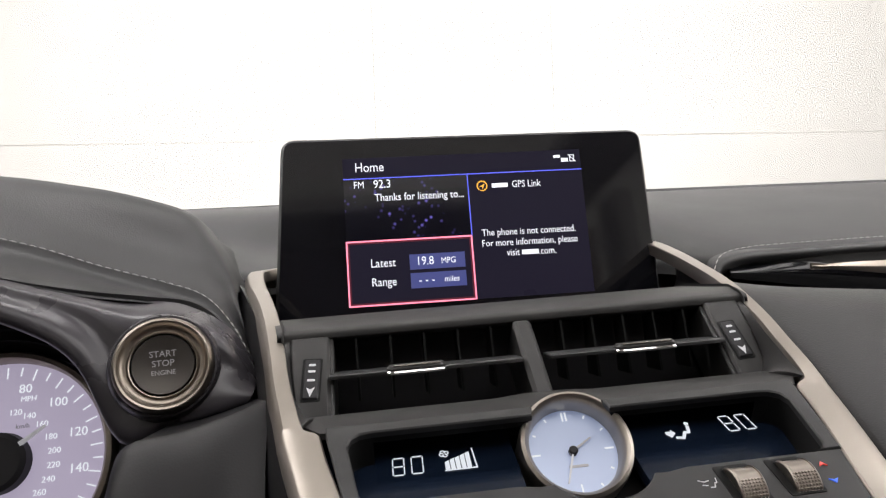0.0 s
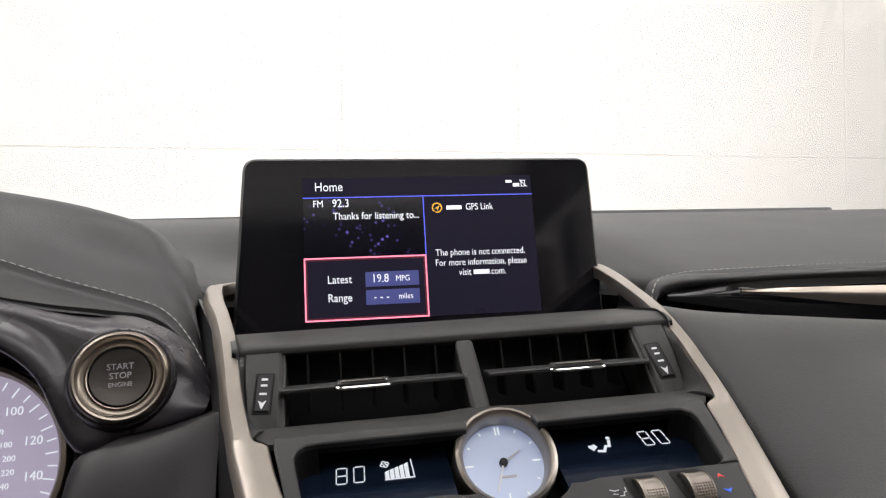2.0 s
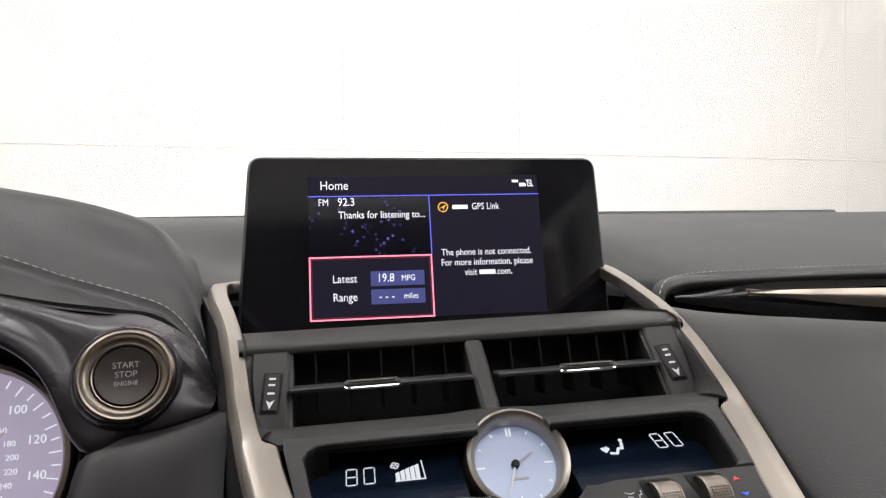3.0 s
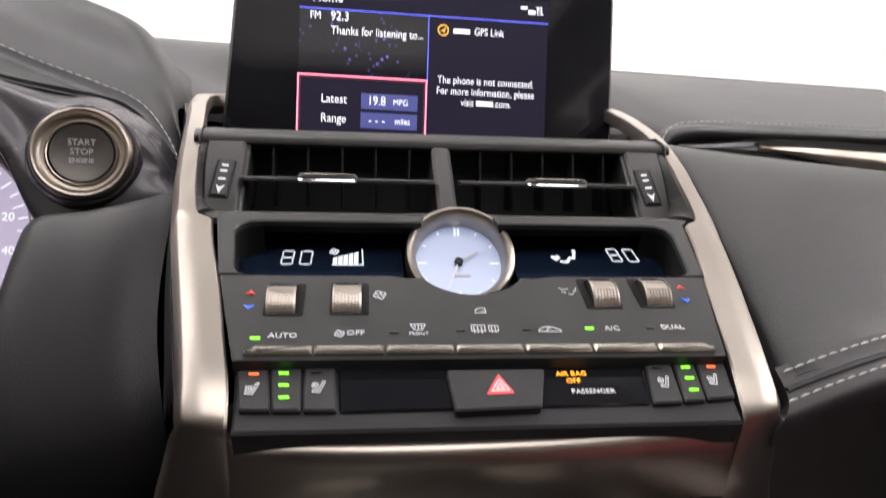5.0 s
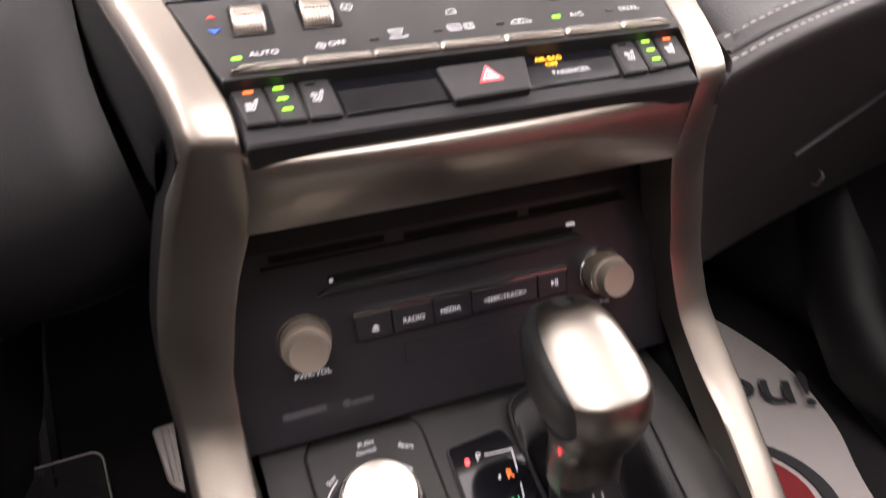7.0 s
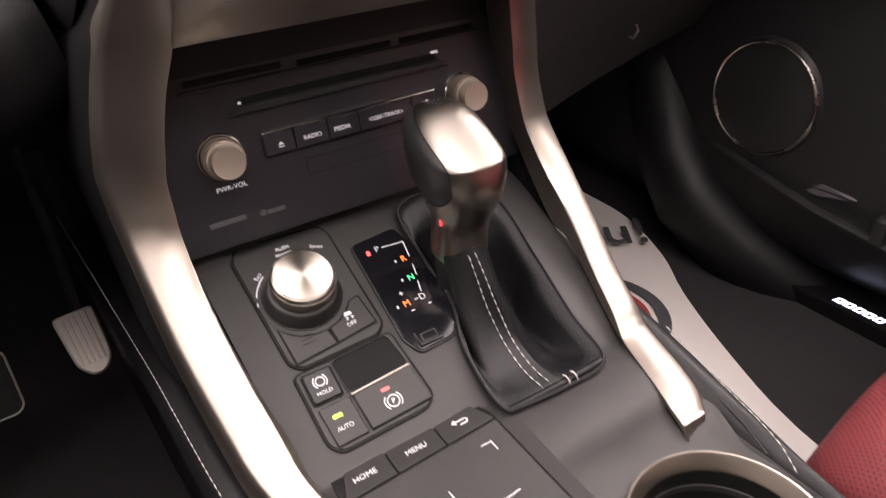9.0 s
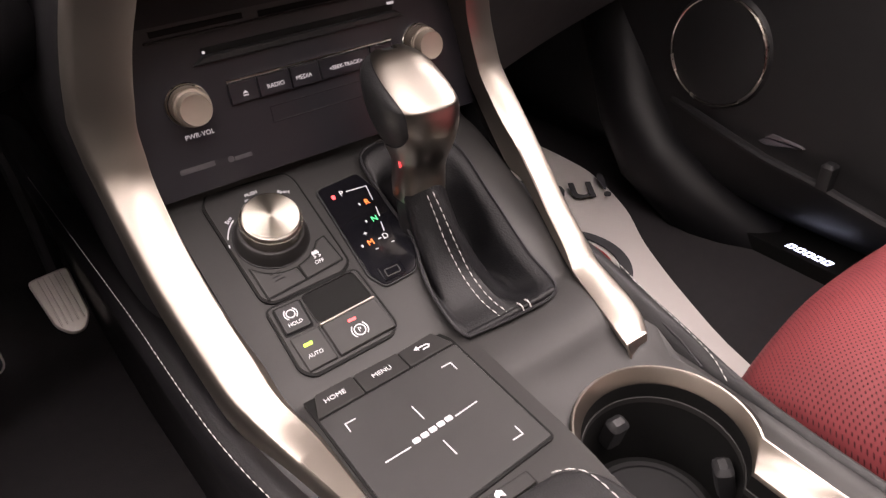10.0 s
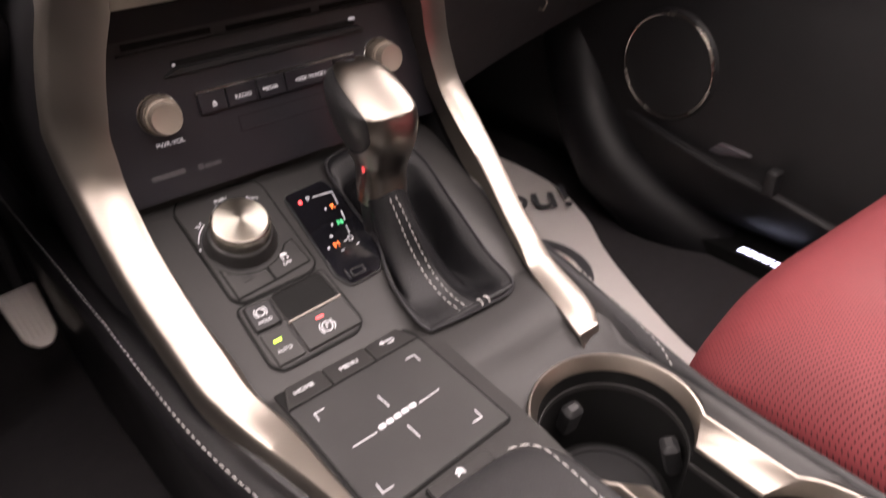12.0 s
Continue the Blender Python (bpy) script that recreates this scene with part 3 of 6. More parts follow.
        for y, x, z in ((0.196, 0.1070, 0.530), (0.204, 0.1120, 0.512), (0.214, 0.1185, 0.497), (0.222, 0.1245, 0.478), (0.226, 0.1292, 0.460), (0.229, 0.1325, 0.445), (0.228, 0.1338, 0.425), (0.222, 0.1325, 0.405), (0.200, 0.1305, 0.375), (0.165, 0.1285, 0.345)):
            rows.append([(s * x, y, z), (s * (x + 0.004), y + 0.018, z - 0.004), (s * (x + 0.007), y + 0.045, z - 0.008), (s * (x + 0.010), y + 0.10, z - 0.012), (s * (x + 0.012), y + 0.20, z - 0.016)][::s])
        part("side_panel", sheet(rows, 3, 3, 0.003, out=(s, 0, 0)), LEATHER_SHADE, d)


def starter():
    m = AWAY @ pose(-0.1910, 0.327, 0.6265) @ pose(0, 0, 0, 78, 0, 10) @ Matrix.Scale(0.915, 4)
    t = thing("start_button", (-0.204, 0.37, 0.624), "round start stop engine button in a satin metal ring", "button")
    part("ring", lathe([(0.0265, -0.022), (0.0265, -0.004), (0.0255, -0.001), (0.0243, 0.0), (0.0232, -0.0004), (0.0222, -0.003), (0.0205, -0.0042), (0.0190, -0.0042), (0.0178, -0.0025), (0.0172, -0.003), (0.0170, -0.012)], 64, m, False, False), NICKEL, t)
    part("button_cap", lathe([(0.0166, -0.012), (0.0166, -0.0035), (0.0160, -0.0026), (0.0120, -0.0031), (0.0060, -0.0038), (0.0005, -0.004)], 64, m), BUTTON, t)
    part("collar", lathe([(0.0305, -0.016), (0.0295, -0.0085), (0.0280, -0.0058), (0.0267, -0.0058), (0.0262, -0.020)], 64, m, False, False), BEZEL, t)
    for s, y, k in (("START", 0.0058, 0.0052), ("STOP", 0.0006, 0.0052), ("ENGINE", -0.0045, 0.0038)):
        write(s, k * 0.94, m @ pose(0, y, -0.0026), SOFTPRINT, t)


def gauges():
    m = AWAY @ pose(-0.293, 0.368, 0.579, 74, 0, 4)
    t = thing("speedometer", (-0.32, 0.42, 0.57), "lilac lit speedometer dial with a metal rim", "gauge")
    part("rim", lathe([(0.061, -0.01), (0.061, 0.0), (0.0595, 0.0025), (0.057, 0.003), (0.0555, 0.001), (0.055, -0.008)], 72, m, False, False), NICKEL, t)
    part("face", lathe([(0.0555, -0.009), (0.0555, -0.006), (0.0005, -0.006)], 72, m), GAUGE, t)
    lines = []
    for k in range(33):
        a = radians(225 - 270 * k / 32)
        r0 = 0.048 if k % 2 else 0.0465
        lines.append([(r0 * math.cos(a), r0 * math.sin(a)), (0.0525 * math.cos(a), 0.0525 * math.sin(a))])
    part("tick_marks", strokes(lines, 0.0007, m, -0.0058), SEG, t)
    for k, v in ((80, 76), (100, 48), (120, 18), (140, -10), (60, 105)):
        a = radians(v)
        write(str(k), 0.0070, m @ pose(0.041 * math.cos(a), 0.041 * math.sin(a), -0.0058), SEG, t)
    for k, v in ((120, 78), (140, 62), (160, 44), (180, 25), (200, 8), (220, -8), (240, -24), (260, -40)):
        a = radians(v)
        write(str(k), 0.0046, m @ pose(0.0275 * math.cos(a), 0.0275 * math.sin(a), -0.0058), SEG, t)
    write("MPH", 0.0042, m @ pose(0.012, 0.034, -0.0058), SEG, t)
    write("km/h", 0.0036, m @ pose(0.010, 0.019, -0.0058), FAINT, t)
    part("hub", lathe([(0.0165, -0.006), (0.0160, 0.001), (0.0135, 0.003), (0.0005, 0.003)], 40, m), DARK, t)
    part("needle", prism([(-0.002, 0), (0.002, 0), (0.0006, 0.03), (-0.0006, 0.03)], 0.0005, 0.002, m=m @ pose(0, 0, 0, 0, 0, -55)), PRINT, t)
    b = lathe([(0.074, -0.012), (0.072, 0.004), (0.066, 0.006), (0.062, -0.002), (0.0615, -0.012)], 72, m, False, False)
    tagged(part("gauge_surround", b, SOFT), "dark plastic surround of the gauges", "trim")
    b = box(-0.62, -0.235, 0.475, 0.485, 0.44, 0.655)
    tagged(part("gauge_backing", b, DARK), "black backing behind the gauges", "panel")


dashboard()
starter()
gauges()


# ---- infotainment screen ----
def infotainment():
    t = thing("infotainment_screen", (0.0, 0.55, 0.602), "wide black infotainment screen showing a dark home menu", "screen")
    out = rounded([(-0.152, -0.150), (0.130, -0.150), (0.129, 0.006), (-0.142, 0.008)], 0.010, 5)
    part("housing", join(prism(out, -0.016, 0.0, 0.0025, SCREEN)), SOFT, t)
    part("cover_glass", prism(inset(out, 0.0022), -0.001, 0.0008, 0.0004, SCREEN), GLOSS, t)
    z = 0.0009
    L, R, T, B = -0.0985, 0.079, -0.0085, -0.1165
    lit = part("display", prism([(L, B), (R, B), (R, T), (L, T)], 0.0004, z, m=SCREEN), SCREENBLACK, t, "lit home menu", True)
    part("wallpaper", prism([(L, -0.070), (-0.0085, -0.070), (-0.0085, -0.025), (L, -0.025)], z, z + 0.0002, m=SCREEN), WALLPAPER, lit, "", True)
    part("menu_line", strokes([[(L, -0.0240), (R, -0.0240)], [(-0.0080, -0.0240), (-0.0080, -0.0700)]], 0.0007, SCREEN, z, 0.0003), BLUELINE, lit, "", True)
    part("selection_glow", hoop([(L, -0.1162), (-0.0085, -0.1162), (-0.0085, -0.0703), (L, -0.0703)], [(L + 0.0018, -0.1144), (-0.0103, -0.1144), (-0.0103, -0.0721), (L + 0.0018, -0.0721)], z, z + 0.0002, m=SCREEN), PINKGLOW, lit, "", True)
    part("selection_edge", strokes([[(L, -0.1162), (-0.0085, -0.1162), (-0.0085, -0.0703), (L, -0.0703), (L, -0.1162)]], 0.0011, SCREEN, z, 0.0004), PINK, lit, "", True)
    for y in (-0.0870, -0.1005):
        part("value_box", prism([(-0.0545, y - 0.0055), (-0.0145, y - 0.0055), (-0.0145, y + 0.0055), (-0.0545, y + 0.0055)], z, z + 0.0002, m=SCREEN), NAVY, lit, "", True)
    at = lambda x, y: SCREEN @ pose(x, y, z + 0.0004)
    for s, k, x, y in (("Home", 0.0098, -0.0900, -0.0160), ("FM", 0.0074, -0.0915, -0.0290), ("92.3", 0.0088, -0.0772, -0.0288), ("Thanks for listening to...", 0.0078, -0.0768, -0.0388), ("Latest", 0.0086, -0.0825, -0.0867), ("Range", 0.0086, -0.0825, -0.1003), ("19.8", 0.0088, -0.0500, -0.0868), ("MPG", 0.0062, -0.0320, -0.0872), ("- - -", 0.0090, -0.0490, -0.1003), ("miles", 0.0062, -0.0305, -0.1006)):
        write(s, k, at(x, y), SCREENTXT, lit, align="LEFT", sx=0.86)
    write("GPS Link", 0.0074, at(0.0248, -0.0335), SCREENTXT, lit, align="LEFT", sx=0.80)
    part("word_bar", prism([(0.0098, -0.0352), (0.0218, -0.0352), (0.0218, -0.0320), (0.0098, -0.0320)], z, z + 0.0003, m=SCREEN), SCREENTXT, lit, "", True)
    write("The phone is not connected.", 0.0072, at(0.0345, -0.0690), SCREENTXT, lit, sx=0.84)
    write("For more information, please", 0.0072, at(0.0345, -0.0768), SCREENTXT, lit, sx=0.84)
    write("visit", 0.0072, at(0.0212, -0.0845), SCREENTXT, lit, sx=0.84)
    write(".com.", 0.0072, at(0.0468, -0.0845), SCREENTXT, lit, sx=0.84)
    part("word_bar", prism([(0.0278, -0.0862), (0.0402, -0.0862), (0.0402, -0.0828), (0.0278, -0.0828)], z, z + 0.0003, m=SCREEN), SCREENTXT, lit, "", True)
    part("map_icon", join(strokes([arc(0.0025, -0.0335, 0.0036, 250, 590, 24)], 0.0008, SCREEN, z), prism([(0.0002, -0.0342), (0.0046, -0.0318), (0.0028, -0.0358), (0.0024, -0.0340)], z, z + 0.0003, m=SCREEN)), GOLD, lit, "", True)
    part("status_icon", join(prism([(0.0585, -0.0145), (0.0635, -0.0145), (0.0635, -0.0125), (0.0585, -0.0125)], z, z + 0.0003, m=SCREEN), prism([(0.0642, -0.0178), (0.0695, -0.0178), (0.0695, -0.0150), (0.0642, -0.0150)], z, z + 0.0003, m=SCREEN), strokes([[(0.0710, -0.0128), (0.0740, -0.0128), (0.0740, -0.0175), (0.0710, -0.0175), (0.0710, -0.0128)], [(0.0700, -0.0125), (0.0752, -0.0178)]], 0.0006, SCREEN, z)), SCREENTXT, lit, "", True)
    # neck into the dash
    part("stand", box(-0.12, 0.12, 0.598, 0.645, 0.58, 0.70), SOFT, t)


infotainment()


# ---- air vents ----
def vents():
    t = thing("centre_air_vents", (0, 0.35, 0.60), "pair of black dashboard air vents with chrome tabs", "air vent")
    # ledge above the vents
    rows = []
    for x in (-0.1345, -0.1325, -0.05, 0.05, 0.1325, 0.1345):
        e = 0.0012 if abs(x) > 0.133 else 0.0
        rows.append([(x * (1 + (y - 0.356) * 1.3), y, z - e) for y, z in ((0.47, 0.6405), (0.374, 0.6395), (0.3600, 0.6362), (0.3572, 0.6350), (0.3562, 0.6335), (0.3562, 0.6305), (0.3580, 0.6288), (0.40, 0.6240))])
    part("ledge", sheet(rows[::-1], 2, 1, 0.003), MATTE, t, "satin charcoal ledge")
    part("throat", box(-0.135, 0.135, 0.375, 0.385, 0.575, 0.632, 0.002), DARK, t)
    # lower lip, between vents and climate panel
    rows = []
    for f in (-1, -0.96, -0.6, -0.36, -0.26, -0.21, -0.18, -0.15, -0.12, -0.06, 0.0, 0.06, 0.12, 0.15, 0.18, 0.21, 0.26, 0.36, 0.6, 0.96, 1):
        c = 0.019 * math.exp(-(f / 0.165) ** 4)
        rows.append([(0.134 * f, 0.385, 0.584), (0.134 * f, 0.335, 0.589), (0.133 * f, 0.3265, 0.5925), (0.1290 * f, 0.316 + c * 0.5, 0.5942), (0.1228 * f, 0.298 + c * 0.8, 0.5945), (0.1118 * f, 0.2795 + c, 0.5930)])
    part("lower_lip", sheet(rows[::-1], 4, 4, 0.003, out=(0, -0.5, 1)), MATTE, t)
    part("divider", prism(rounded([(-0.0065, 0.031), (-0.0062, 0.015), (-0.0046, -0.024), (0.0062, -0.024), (0.0048, 0.015), (0.0040, 0.031)], 0.003), -0.03, 0.0035, 0.0022, VENT), MATTE, t)
    for s in (-1, 1):
        # surround that meets the metal upright, and the raised pod with its wheel
        part("pod_surround", prism(rounded([(s * 0.108, -0.022), (s * 0.1300, -0.022), (s * 0.1362, 0.034), (s * 0.108, 0.034)][::s], 0.002), -0.03, -0.0012, 0.0008, VENT), MATTE, t)
        pod = part("thumb_panel", prism([(s * x, y) for x, y in [(0.110, -0.0205), (0.1195, -0.0205)] + arc(0.1195, -0.0115, 0.009, -90, -8, 6) + [(0.1312, 0.012), (0.1318, 0.0335), (0.110, 0.0335)]][::s], -0.03, 0.0012, 0.0016, VENT), MATTE, t)
        rows = []
        for (x0, y0, z0), (x1, y1, z1) in (((0.1368, 0.3620, 0.6325), VENT @ Vector((0.1312, 0.0330, 0.0))), ((0.1334, 0.3440, 0.6235), VENT @ Vector((0.1308, 0.0150, 0.0))), ((0.1292, 0.3220, 0.6115), VENT @ Vector((0.1280, -0.0080, 0.0))), ((0.1248, 0.3000, 0.6020), VENT @ Vector((0.1215, -0.0190, 0.001))), ((0.1200, 0.2850, 0.5955), (0.1170, 0.3080, 0.5948))):
            rows.append([(s * (x0 + (x1 - x0) * q), y0 + (y1 - y0) * q, z0 + (z1 - z0) * q + 0.0012 * math.sin(math.pi * q)) for q in (0, 0.35, 0.7, 1)])
        part("pod_cheek", sheet(rows, 4, 3, 0.002, out=(-s, -1, 1)), MATTE, t)
        tilt = VENT @ pose(-0.1196 if s < 0 else 0.1178, 0.0045, 0, 0, 0, 4 * s)
        part("wheel_slot", prism(rrect(0.0105, 0.0265, 0.001), 0.0, 0.0016, m=tilt), WELL, pod)
        wh = part("thumbwheel", prism(rrect(0.0086, 0.0245, 0.001), 0.0, 0.0026, 0.0008, tilt), DARK, pod, "ridged black thumbwheel")
        part("mark", join(*[prism(rrect(w, 0.0013, 0.0003, 0, y, 1), 0.0024, 0.0028, m=tilt) for w, y in ((0.0040, -0.0010), (0.0038, 0.0045), (0.0036, 0.0085))]), PRINT, wh, "", True)
        part("arrow_mark", prism([(0, -0.0110), (0.0023, -0.0052), (0, -0.0068), (-0.0023, -0.0052)], 0.0024, 0.0028, m=tilt), PRINT, wh, "", True)
        # horizontal vane and upright fins
        x0, x1 = (0.009, 0.110) if s > 0 else (-0.110, -0.006)
        part("vane", box(x0, x1, 0.334, 0.352, 0.6097, 0.6120, 0.0010), SOFT, t)
        for k in range(5):
            x = x0 + (x1 - x0) * (k + 0.75) / 5.4
            f = prism([(0.352, 0.595), (0.372, 0.595), (0.372, 0.630), (0.358, 0.630)], -0.0006, 0.0006, m=pose(x, 0, 0) @ Matrix(((0, 0, 1, 0), (1, 0, 0, 0), (0, 1, 0, 0), (0, 0, 0, 1))))
            part("fin", f, WELL, t)
        tx, tw = (-0.064, 0.0325) if s < 0 else (0.0635, 0.0355)
        tab = part("slider_tab", prism(rrect(tw, 0.0095, 0.0042, tx, 0.3372), 0.6092, 0.6142, 0.0018), MATTE, t)
        part("chrome_edge", tube([(tx - tw / 2 + 0.0008, 0.3352, 0.6105), (tx - tw / 2 + 0.0022, 0.3326, 0.6103), (tx - tw / 2 + 0.005, 0.3318, 0.6102), (tx + tw / 2 - 0.005, 0.3318, 0.6102), (tx + tw / 2 - 0.0022, 0.3326, 0.6103), (tx + tw / 2 - 0.0008, 0.3352, 0.6105)], 0.0011, 8), CHROME, tab, "chrome edge")
        part("rim_line", tube([(tx - tw / 2 + 0.004, 0.3331, 0.6139), (tx + tw / 2 - 0.004, 0.3331, 0.6139)], 0.00045, 6), STEEL, tab, "thin bright rim")


vents()


# ---- climate panel and clock ----
def crest(x):
    """Front edge of the metal crest under the climate panel, and how far it lies above its middle."""
    up = 0.0035 * (max(0.0, x) / 0.087) ** 1.5
    return 0.1745 + 1.35 * (x + 0.02) ** 2 - 2.67 * up, up


def seg8(x, y, w, h, which, slant=0.0):
    a = {"a": [(0, h), (w, h)], "b": [(w, h), (w, h / 2)], "c": [(w, h / 2), (w, 0)], "d": [(0, 0), (w, 0)], "e": [(0, 0), (0, h / 2)], "f": [(0, h / 2), (0, h)], "g": [(0, h / 2), (w, h / 2)]}
    out = []
    for k in which:
        (p, q), (r, s) = a[k]
        d = 0.0006
        ux, uy = (1, 0) if q == s else (0, 1 if s > q else -1)
        out.append([(x + p + ux * d + q * slant, y + q + uy * d), (x + r - ux * d + s * slant, y + s - uy * d)])
    return out


def fan_icon(x, y, r):
    return [arc(x + r * 0.52 * math.cos(radians(a)), y + r * 0.52 * math.sin(radians(a)), r * 0.42, a - 150, a + 150, 8) for a in (22, 112, 202, 292)]


def seat_icon(x, y, k, s=1, fan=False):
    seat = [[(x - s * 0.75 * k, y - 0.75 * k), (x + s * 0.15 * k, y - 0.85 * k), (x + s * 0.75 * k, y + 0.95 * k)], [(x - s * 0.70 * k, y - 0.40 * k), (x - s * 0.05 * k, y - 0.48 * k), (x + s * 0.45 * k, y + 0.95 * k), (x + s * 0.75 * k, y + 0.95 * k)], [(x - s * 0.75 * k, y - 0.75 * k), (x - s * 0.70 * k, y - 0.40 * k)]]
    if fan:
        return seat + fan_icon(x - s * 0.45 * k, y + 0.35 * k, 0.45 * k)
    return seat + [[(x + s * q * k, y - 0.20 * k), (x + s * (q + 0.12) * k, y + 0.05 * k), (x + s * (q - 0.04) * k, y + 0.25 * k), (x + s * (q + 0.08) * k, y + 0.50 * k)] for q in (-0.75, -0.45, -0.15)]


def climate():
    t = thing("climate_panel", (0, 0.24, 0.55), "slate satin climate control panel with lit readouts", "control panel")
    # face with two display openings, split at the clock
    b = []
    yb, yt = -0.004, 0.0385
    scoop = [(0.034, yb), (0.0260, yb - 0.0015)] + arc(0, 0.0075, 0.0240, -32, -148, 14) + [(-0.0260, yb - 0.0015), (-0.034, yb)]
    b.append(prism([(-0.1005, yb), (-0.0875, -0.0535), (0.0875, -0.0535), (0.1005, yb)] + scoop, -0.014, 0.0, 0.0004, STACK))
    part("face", join(*b), PANEL, t)
    # window frames with rounded corners, over a lining blackened for the recess's shade
    for s in (-1, 1):
        inner = [(0.0180, yt - 0.0010), (0.0890, yt - 0.0010), (0.0945, yt - 0.0016), (0.0984, yt - 0.0042), (0.1000, yt - 0.0090), (0.0955, yb + 0.0045), (0.0938, yb + 0.0018), (0.0905, yb)]
        poly = [(s * x, y) for x, y in inner + [(0.1010, yb), (0.1092, yt), (0.1095, 0.0440), (0.0165, 0.0440)]]
        part("window_frame", prism(poly[::-s], -0.0026, 0.0006, 0.0007, STACK), PANEL, t)
        wall = [(s * x, y) for x, y in inner[1:]]
        back = [(s * (x + 0.003), y + 0.0005) for x, y in inner[1:]]
        part("window_lining", skin([[(x, y, -0.0026) for x, y in wall], [(x, y, -0.0190) for x, y in wall], [(x, y, -0.0190) for x, y in back], [(x, y, -0.0026) for x, y in back]], False, False, STACK, False), WELL, t)
    for s in (-1, 1):
        part("display_glass", prism([(s * 0.112, -0.05), (s * 0.118, 0.034), (s * 0.0268, 0.034), (s * 0.0262, -0.012), (s * 0.0262, -0.05)][::-s], -0.006, -0.0002, m=GLASS), LCD, t, "smoked display glass")
    part("clock_well", prism([(-0.03, -0.06), (0.03, -0.06), (0.03, 0.03), (-0.03, 0.03)], -0.020, -0.016, m=GLASS), DARK, t)
    # black strip for the shade below the upper window edge
    for s in (-1, 1):
        part("brow_lining", prism([(s * 0.1060, 0.0440), (s * 0.1030, yt - 0.0002), (s * 0.0195, yt - 0.0002), (s * 0.0170, 0.0440)][::-s], -0.0060, -0.0026, m=STACK), WELL, t)
    h = 0.0108
    for x, y, which, slant in ((-0.0815, -0.0074, "abcdefg", 0.03), (-0.0732, -0.0074, "abcdef", 0.03), (0.0762, -0.0030, "abcdefg", -0.06), (0.0845, -0.0030, "abcdef", -0.06)):
        part("digit", strokes(seg8(x, y, 0.0050, h, which, slant), 0.00052, GLASS, 0.0), SEG, t)
    bars = [prism([(-0.0583 + 0.0024 * k, -0.0070), (-0.0563 + 0.0024 * k, -0.0070), (-0.0563 + 0.0024 * k, -0.0025 + 0.0011 * (k + 1)), (-0.0583 + 0.0024 * k, -0.0025 + 0.0011 * k)], 0, 0.0003, m=GLASS) for k in range(5)]
    part("fan_bars", join(*bars, strokes([[(-0.0585, -0.0076), (-0.0445, -0.0076), (-0.0450, 0.0050)]], 0.0006, GLASS)), SEG, t)
    part("fan_symbol", strokes(fan_icon(-0.0580, 0.0032, 0.0023), 0.0004, GLASS), SEG, t)
    part("airflow_symbol", join(strokes([[(0.0500, -0.0035), (0.0530, -0.0040), (0.0550, -0.0005), (0.0570, -0.0005), (0.0582, 0.0035)]], 0.0015, GLASS), prism(circle(0.0585, 0.0055, 0.0011, 10), 0, 0.0003, m=GLASS), prism([(0.0460, 0.0010), (0.0490, 0.0010), (0.0490, 0.0022), (0.0505, -0.0004), (0.0478, -0.0030), (0.0460, -0.0005)], 0, 0.0003, m=GLASS)), SEG, t)
    # metal thumbwheels
    for s, x, y in ((-1, -0.0745, -0.0205), (-1, -0.0503, -0.0200), (1, 0.0515, -0.0165), (1, 0.0735, -0.0160)):
        part("wheel_slot", prism(rrect(0.0146, 0.0196, 0.0010, x - s * 0.0010, y + 0.0003), -0.0005, 0.0003, m=STACK), WELL, t)
        n = 14
        rr, ww = 0.0105, 0.0054
        ctr = -0.0045
        ring = []
        for k in range(n + 1):
            a = radians(5 + 170 * k / n)
            ring.append((y + rr * math.cos(a) * 0.92, ctr + rr * math.sin(a)))
        wb = skin([[(x - ww + 0.0008, yy, zz - 0.0006) for yy, zz in ring], [(x - ww, yy, zz - 0.0012) for yy, zz in ring][::1], [(x + ww, yy, zz - 0.0012) for yy, zz in ring], [(x + ww - 0.0008, yy, zz - 0.0006) for yy, zz in ring]], m=STACK)
        wheel = part("temperature_wheel", wb, WHEEL, t, "knurled satin metal wheel")
        ribs = []
        for k in range(8):
            a = radians(108 + 7.2 * k)
            for q in range(8):
                xx = x - ww + 0.0009 + q * 0.00128
                ribs.append(prism(rrect(0.00085, 0.00085, 0.0002, 0, 0, 1), -0.0005, 0.00012, 0.0001))
                bmesh.ops.transform(ribs[-1], matrix=STACK @ pose(xx, y + rr * math.cos(a) * 0.92, ctr + rr * math.sin(a) - 0.0006, math.degrees(a) - 90, 0, 0), verts=ribs[-1].verts)
        part("knurling", join(*ribs), WHEEL, wheel)
    at = lambda x, y: STACK @ pose(x, y, 0.0004)
    for s, k, x, y in (("AUTO", 0.0036, -0.0722, -0.0414), ("OFF", 0.0037, -0.0468, -0.0402), ("FRONT", 0.0022, -0.0242, -0.0408), ("A/C", 0.0037, 0.0490, -0.0382), ("DUAL", 0.0035, 0.0731, -0.0377)):
        write(s, k, at(x, y), PRINT, t)
    icons = fan_icon(-0.0525, -0.0402, 0.0019) + fan_icon(-0.0379, -0.0172, 0.0027)
    icons += [[(-0.0270, -0.0352), (-0.0214, -0.0352), (-0.0228, -0.0382), (-0.0256, -0.0382), (-0.0270, -0.0352)]] + [[(-0.0254 + q, -0.0372), (-0.0252 + q, -0.0362), (-0.0255 + q, -0.0350)] for q in (0, 0.0012, 0.0024)]
